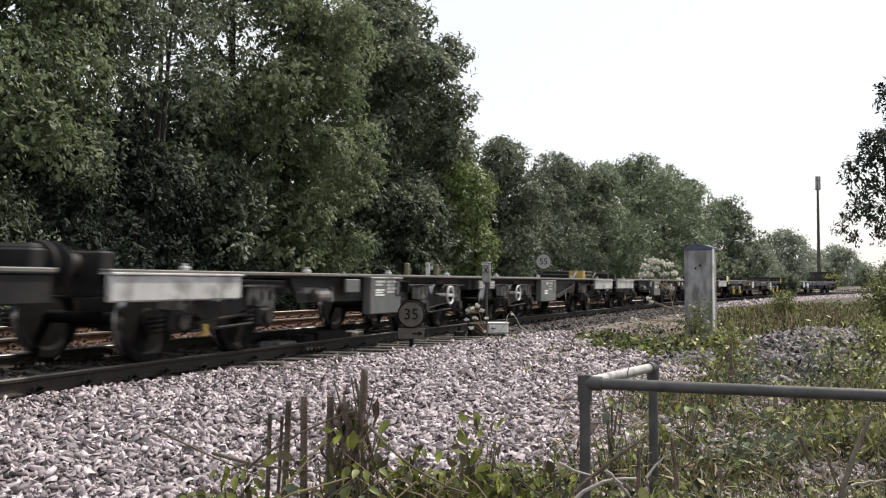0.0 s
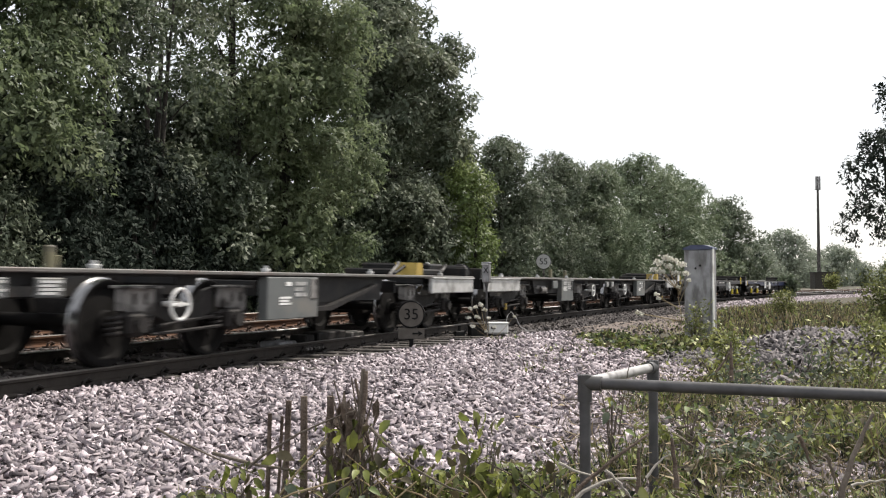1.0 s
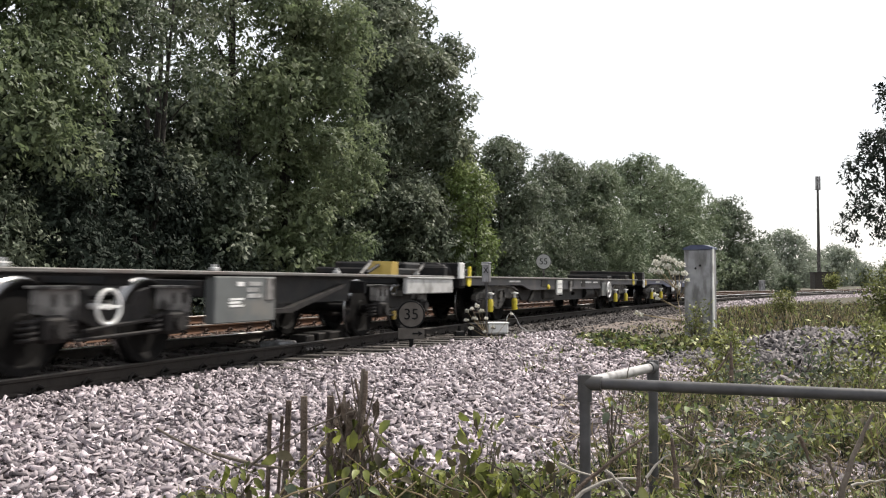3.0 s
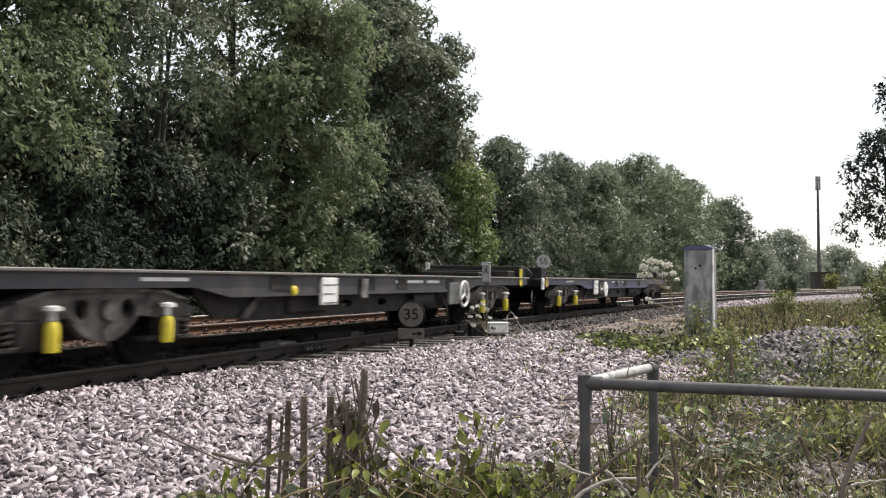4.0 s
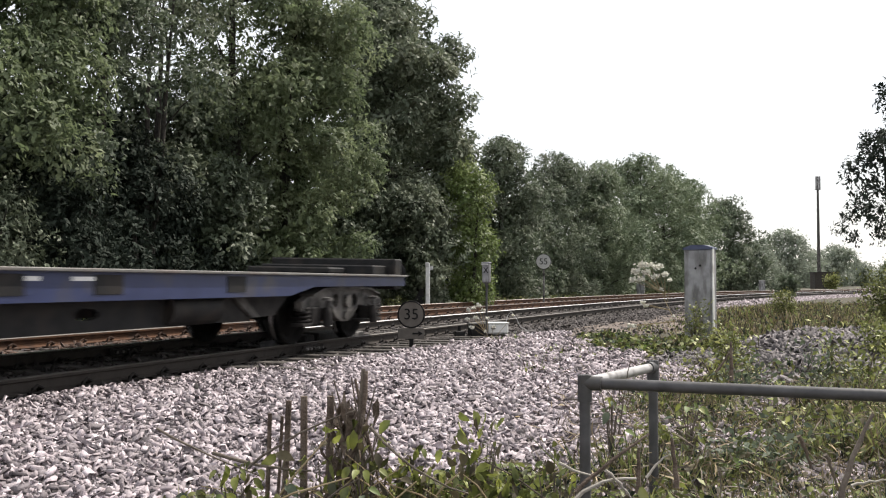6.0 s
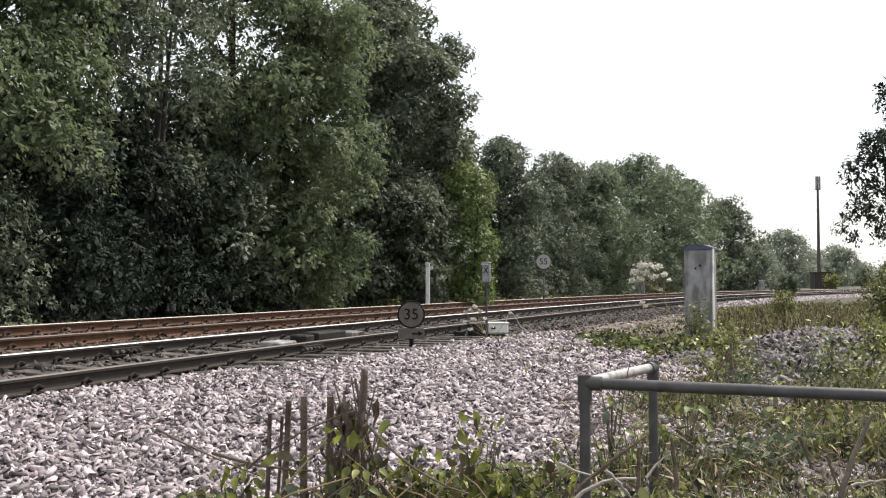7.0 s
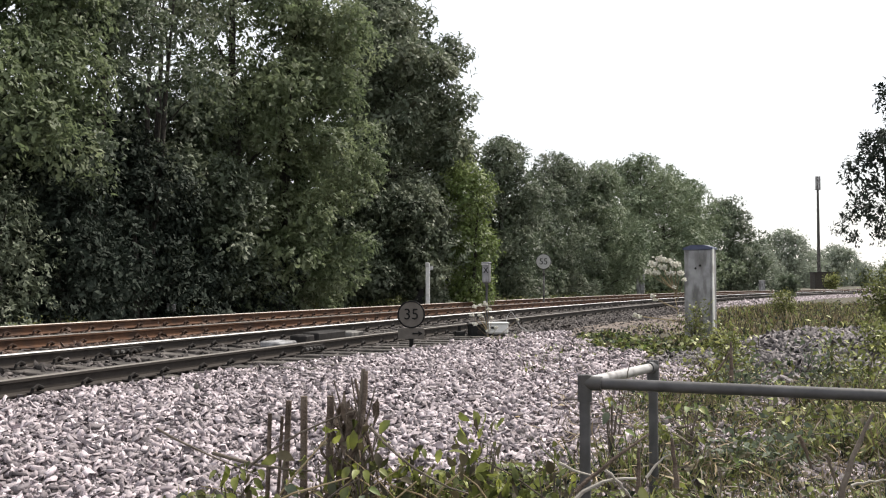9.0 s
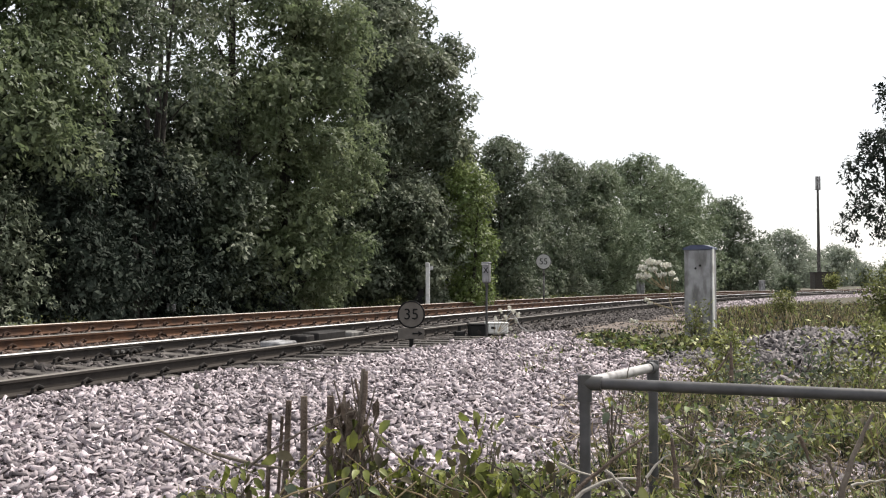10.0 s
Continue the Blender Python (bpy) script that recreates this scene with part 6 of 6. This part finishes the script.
# ---- trees ----
def crown_quads(rng, clumps, count, size, droop=0.3):
    """Leaves in clumps (x, y, z, radius), denser towards each clump's skin, in small sprays."""
    c = np.array(clumps)
    sprays = count // 7
    w = c[:, 3] ** 2
    pick = rng.choice(len(c), sprays, p=w / w.sum())
    d = unit(rng.normal(size=(sprays, 3)) + np.array([0, 0, 0.42]))
    r = c[pick, 3] * (0.72 + 0.32 * rng.random(sprays) ** 0.6 + 0.30 * rng.random(sprays) ** 8)
    pos = c[pick, :3] + d * r[:, None] * np.array([1, 1, 0.75])
    axis = unit(d + rng.normal(size=(sprays, 3)) * 0.6 + np.array([0, 0, -droop]))
    pos, axis, d = (np.repeat(q, 7, 0) for q in (pos, axis, d))
    n = len(pos)
    pos = pos + axis * (rng.random((n, 1)) - 0.3) * size * 1.6 + rng.normal(size=(n, 3)) * size * 0.35
    normal = unit(d * 1.0 + np.array([0, 0, 0.55]) + rng.normal(size=(n, 3)) * 0.3)
    along = unit(axis + rng.normal(size=(n, 3)) * 0.7) + np.array([0, 0, -droop])
    length = size * (0.55 + 0.75 * rng.random(n))
    return leaf_quads(pos, along, normal, length, length * (0.36 + 0.2 * rng.random(n)))


def make_tree(x, y, height, radius, leaves, leaf, seed, label, low=0.06, mat=None, lean=(0, 0), clump=0.75, name="tree", gaps=0.0, stems=1):
    """A tapered trunk with limbs and a crown of many overlapping leaf clumps with an uneven outline."""
    rng = np.random.default_rng(seed)
    rr = random.Random(seed)
    z0 = float(ground_z(np.array(x), np.array(y))) - 0.05
    t = thing(name, label, "tree" if name == "tree" else "bush", pose(x, y, z0))
    clumps, b = [], Build()
    n_cl = max(32, int(52 * (radius / 2.5) ** 1.3 * (height / 9) * (0.75 / clump) ** 1.8))
    lobes = [(rr.uniform(0, 6.28), rr.uniform(0.15, 0.9), rr.uniform(0.75, 1.12)) for _ in range(14)]
    for i in range(n_cl):
        f = low + (1 - low) * (i + rr.random()) / n_cl
        prof = min(1.0, 0.72 + 0.9 * f) if f < 0.55 else math.sqrt(max(0.0, 1 - ((f - 0.55) / 0.47) ** 2)) 
        a = rr.uniform(0, 2 * math.pi)
        swell = min(((a - la + math.pi) % (2 * math.pi) - math.pi) ** 2 + 9 * (f - lf) ** 2 for la, lf, _ in lobes)
        q = max(0.05, radius * prof * (1.08 - 0.28 * min(1.0, swell)) - clump * 0.45) * (rr.uniform(0.6, 1.08) ** 0.5 if i % 4 else rr.uniform(0.1, 0.5))
        if gaps and f > 0.35 and noise.noise((math.cos(a) * 1.3 + seed, math.sin(a) * 1.3, f * height * 0.45)) > 0.55 - gaps:
            continue
        clumps.append((math.cos(a) * q + lean[0] * f, math.sin(a) * q + lean[1] * f, f * height - clump * 0.5, clump * (rr.uniform(0.65, 1.3) if i % 4 else 1.3)))
    for k in range(stems):
        sx, sy = (0, 0) if stems == 1 else (rr.uniform(-0.7, 0.7), rr.uniform(-0.5, 0.5))
        tall = height * rr.uniform(0.7, 0.86)
        path = [(sx * (1 + 1.2 * q) + lean[0] * q + rr.uniform(-0.1, 0.1), sy * (1 + 1.2 * q) + lean[1] * q + rr.uniform(-0.1, 0.1), tall * q) for q in (0, 0.2, 0.4, 0.6, 0.8, 1)]
        r0 = 0.02 * height / math.sqrt(stems)
        b.tube(path, [r0 * 1.25, r0, r0 * 0.8, r0 * 0.6, r0 * 0.4, r0 * 0.15], 9)
        for cx, cy, cz, cr in clumps[k::stems]:
            if rr.random() < 0.4 and cz > 0.8:
                q = max(0.08, min(0.9, (cz - 0.9) / tall))
                i = min(4, int(q * 5))
                f = q * 5 - i
                st = [path[i][j] * (1 - f) + path[i + 1][j] * f for j in range(3)]
                mid = [(st[0] * 0.5 + cx * 0.5), (st[1] * 0.5 + cy * 0.5), st[2] * 0.4 + cz * 0.6]
                b.tube([st, mid, (cx, cy, cz)], [r0 * 0.35 * (1 - q * 0.6), r0 * 0.2, r0 * 0.07], 5)
    part("trunk", b, BARK, t, "grey-brown trunk and limbs, darkened as shaded", smooth=True)
    part("crown", quads_mesh("crown", crown_quads(rng, clumps, leaves, leaf), mat or LEAF), None, t)
    return t


def row_tree(px, dep, h, r, n, lf, mat, lean, gaps, stems, seed):
    """A tree or bush of the row beyond the far track: bearing, depth, height, radius, leaves, leaf size."""
    x, y = at_view(px, dep)
    make_tree(x, y, h, r, int(n * (1.0 if dep < 45 else 1.1 if dep < 70 else 0.72)), lf * (0.95 if dep < 45 else 0.78 if dep < 70 else 0.85), seed,
              "full-leaved dark green tree beside the far track" if h > 7 else "leafy green bush below the trees",
              0.3 if px < 300 and h > 7 else 0.12 if px < 400 else 0.04, mat, lean, 0.7 if dep < 45 else 0.85 if dep < 80 else 1.15 if dep < 140 else 1.6, "tree" if h > 5 else "bush", gaps, stems)


def build_trees():
    # low bushes whose dark leaf colour paints the shade below the canopy
    row_tree(335, 24.6, 2.3, 1.3, 10000, 0.14, LEAF_SHADE, (0, 0), 0.0, 1, 35)
    row_tree(430, 27.0, 2.3, 1.4, 10000, 0.15, LEAF_SHADE, (0, 0), 0.0, 1, 36)
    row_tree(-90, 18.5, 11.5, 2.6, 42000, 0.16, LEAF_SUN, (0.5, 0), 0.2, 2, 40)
    row_tree(70, 20.5, 10.5, 2.2, 32000, 0.15, LEAF, (0.1, 0), 0.36, 3, 41)
    row_tree(230, 23.5, 10.5, 2.5, 21000, 0.15, LEAF_B, (0, 0), 0.52, 6, 42)
    row_tree(300, 25.5, 6.3, 2.4, 32000, 0.175, LEAF, (0, 0), 0.0, 2, 43)
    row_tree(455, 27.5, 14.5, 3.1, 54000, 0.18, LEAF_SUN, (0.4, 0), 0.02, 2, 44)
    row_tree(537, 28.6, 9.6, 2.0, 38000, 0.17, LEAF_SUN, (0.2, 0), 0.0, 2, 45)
    row_tree(25, 22.5, 5.2, 2.0, 24000, 0.16, LEAF_SHADE, (0, 0), 0.0, 1, 46)
    row_tree(140, 24.5, 5.6, 2.2, 26000, 0.17, LEAF_SHADE, (0, 0), 0.0, 1, 47)
    row_tree(385, 31.0, 7.6, 2.2, 30000, 0.19, LEAF, (0, 0), 0.0, 1, 48)
    row_tree(-32, 17.6, 3.2, 0.8, 10000, 0.12, LEAF_B, (0, 0), 0.0, 2, 49)
    row_tree(676, 37.0, 12.4, 3.3, 80000, 0.235, LEAF_B, (0.3, 0), 0.0, 1, 50)
    row_tree(724, 47.0, 11.6, 2.0, 30000, 0.27, LEAF_B, (0.2, 0), 0.0, 1, 51)
    row_tree(615, 34.0, 6.6, 2.2, 24000, 0.19, LEAF, (0, 0), 0.0, 1, 52)
    row_tree(826, 35.2, 5.9, 0.85, 15000, 0.15, LEAF_FRESH, (0, 0), 0.0, 2, 53)
    row_tree(885, 47.0, 8.4, 2.2, 38000, 0.22, LEAF, (0, 0), 0.0, 1, 54)
    row_tree(925, 51.0, 5.5, 2.0, 16000, 0.23, LEAF, (0, 0), 0.0, 1, 55)
    row_tree(985, 56.0, 8.4, 2.7, 36000, 0.21, LEAF, (0, 0), 0.0, 1, 56)
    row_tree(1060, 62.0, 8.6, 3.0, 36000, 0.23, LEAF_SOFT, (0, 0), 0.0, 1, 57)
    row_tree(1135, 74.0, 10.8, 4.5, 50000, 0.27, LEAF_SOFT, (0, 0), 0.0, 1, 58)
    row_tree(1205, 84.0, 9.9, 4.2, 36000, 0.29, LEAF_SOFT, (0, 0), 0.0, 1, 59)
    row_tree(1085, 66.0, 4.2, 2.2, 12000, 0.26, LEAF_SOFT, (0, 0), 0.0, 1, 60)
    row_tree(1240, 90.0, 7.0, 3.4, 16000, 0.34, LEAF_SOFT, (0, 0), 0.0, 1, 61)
    row_tree(1290, 112.0, 10.8, 4.4, 22000, 0.45, LEAF, (0, 0), 0.0, 1, 62)
    # the farthest trees: haze is put into their leaf colour
    row_tree(1345, 128.0, 6.6, 4.0, 14000, 0.45, LEAF_HAZE, (0, 0), 0.0, 1, 63)
    row_tree(1392, 165.0, 10.4, 4.4, 14000, 0.6, LEAF_HAZE, (0, 0), 0.0, 1, 64)
    row_tree(1430, 185.0, 6.0, 4.0, 8000, 0.6, LEAF_HAZE, (0, 0), 0.0, 1, 65)
    row_tree(1475, 230.0, 9.5, 5.5, 10000, 0.85, LEAF_HAZE, (0, 0), 0.0, 1, 66)
    row_tree(1525, 260.0, 6.5, 5.5, 8000, 0.85, LEAF_HAZE, (0, 0), 0.0, 1, 67)
    row_tree(1590, 300.0, 8.0, 7.0, 8000, 1.0, LEAF_HAZE, (0, 0), 0.0, 1, 68)
    row_tree(735, 34.3, 5.0, 1.7, 20000, 0.18, LEAF_B, (0, 0), 0.0, 1, 69)
    # two bushes added before the trunks; their dark colour stands for shade
    row_tree(108, 19.8, 3.9, 1.4, 14000, 0.14, LEAF_SHADE, (0, 0), 0.0, 1, 70)
    row_tree(238, 22.6, 4.4, 1.5, 15000, 0.15, LEAF_SHADE, (0, 0), 0.0, 1, 71)
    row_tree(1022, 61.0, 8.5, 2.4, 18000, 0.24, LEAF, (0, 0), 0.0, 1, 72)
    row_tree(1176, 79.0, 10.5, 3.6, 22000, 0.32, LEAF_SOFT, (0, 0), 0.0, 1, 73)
    # the overhanging tree's backlit darkness is put into its leaf colour
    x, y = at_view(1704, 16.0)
    make_tree(x, y, 4.8, 1.75, 42000, 0.085, 91, "leafy tree overhanging from the near side, coloured dark as backlit", 0.48, LEAF_SHADE, (-0.1, 0), 0.4, "tree", 0.08, 2)
    # thicket behind the front row, which closes the view between the stems; its colour carries the shade there
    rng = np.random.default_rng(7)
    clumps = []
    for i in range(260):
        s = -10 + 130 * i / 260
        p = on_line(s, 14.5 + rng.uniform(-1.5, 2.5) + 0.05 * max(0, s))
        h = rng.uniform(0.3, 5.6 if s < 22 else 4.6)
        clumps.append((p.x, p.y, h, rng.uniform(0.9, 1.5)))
    ob = new("thicket", quads_mesh("thicket", crown_quads(rng, clumps, 34000, 0.42), LEAF_SHADE))
    tagged(ob, "dense undergrowth and hedge behind the trees, coloured as in shade", "hedge", kind="stuff")


build_trees()


# ---- motion ----
def wagon_pose(b0, b1, t):
    d = SPEED * t
    p, q = (on_line(b - d, GAUGE / 2, 0.0165) for b in (b0, b1))
    h = math.atan2(q.y - p.y, q.x - p.x)
    return Matrix.Translation((p + q) / 2) @ Matrix.Rotation(h, 4, "Z") @ Matrix.Rotation(0.022, 4, "X")


def motions():
    times = [i * 0.5 for i in range(21)]
    for w, b0, b1 in WAGONS:
        walk(w, [(t, wagon_pose(b0, b1, t)) for t in times])
    for ob, x in AXLES:
        rows = []
        for i in range(301):
            t = i / 30
            rows.append((t, pose(x, 0, WHEEL_R) @ Matrix.Rotation(-radians(53.8) * i, 4, "Y")))
        walk(ob, rows)
    # sway: degrees of lean towards the right of the view
    lean = [(0.0, -1), (0.5, -3), (1.0, 8), (1.5, 18), (2.0, 26), (2.5, 17), (3.2, 4), (4.0, -2), (4.5, 3), (5.0, -4), (5.5, -10), (6.2, -8), (7.0, -9), (7.5, -3), (8.0, -3), (8.5, 0), (9.0, 4), (9.5, 8), (10.0, -3)]
    p = TALL_PLANT.matrix_basis.translation.copy()
    walk(TALL_PLANT, [(t, Matrix.Translation(p) @ Matrix.Rotation(radians(a), 4, "Y")) for t, a in lean])
    lean = [(0.0, -2), (0.5, -6), (1.0, 3), (1.5, -9), (2.0, -12), (2.5, 2), (3.2, -4), (4.0, 6), (4.5, -8), (5.0, -16), (5.5, -4), (6.2, 0), (7.0, -6), (7.5, -14), (8.0, -8), (8.5, -16), (9.0, 10), (9.5, 60), (10.0, 62)]
    p = LOW_PLANT.matrix_basis.translation.copy()
    walk(LOW_PLANT, [(t, Matrix.Translation(p) @ Matrix.Rotation(radians(a), 4, "Y")) for t, a in lean])


motions()
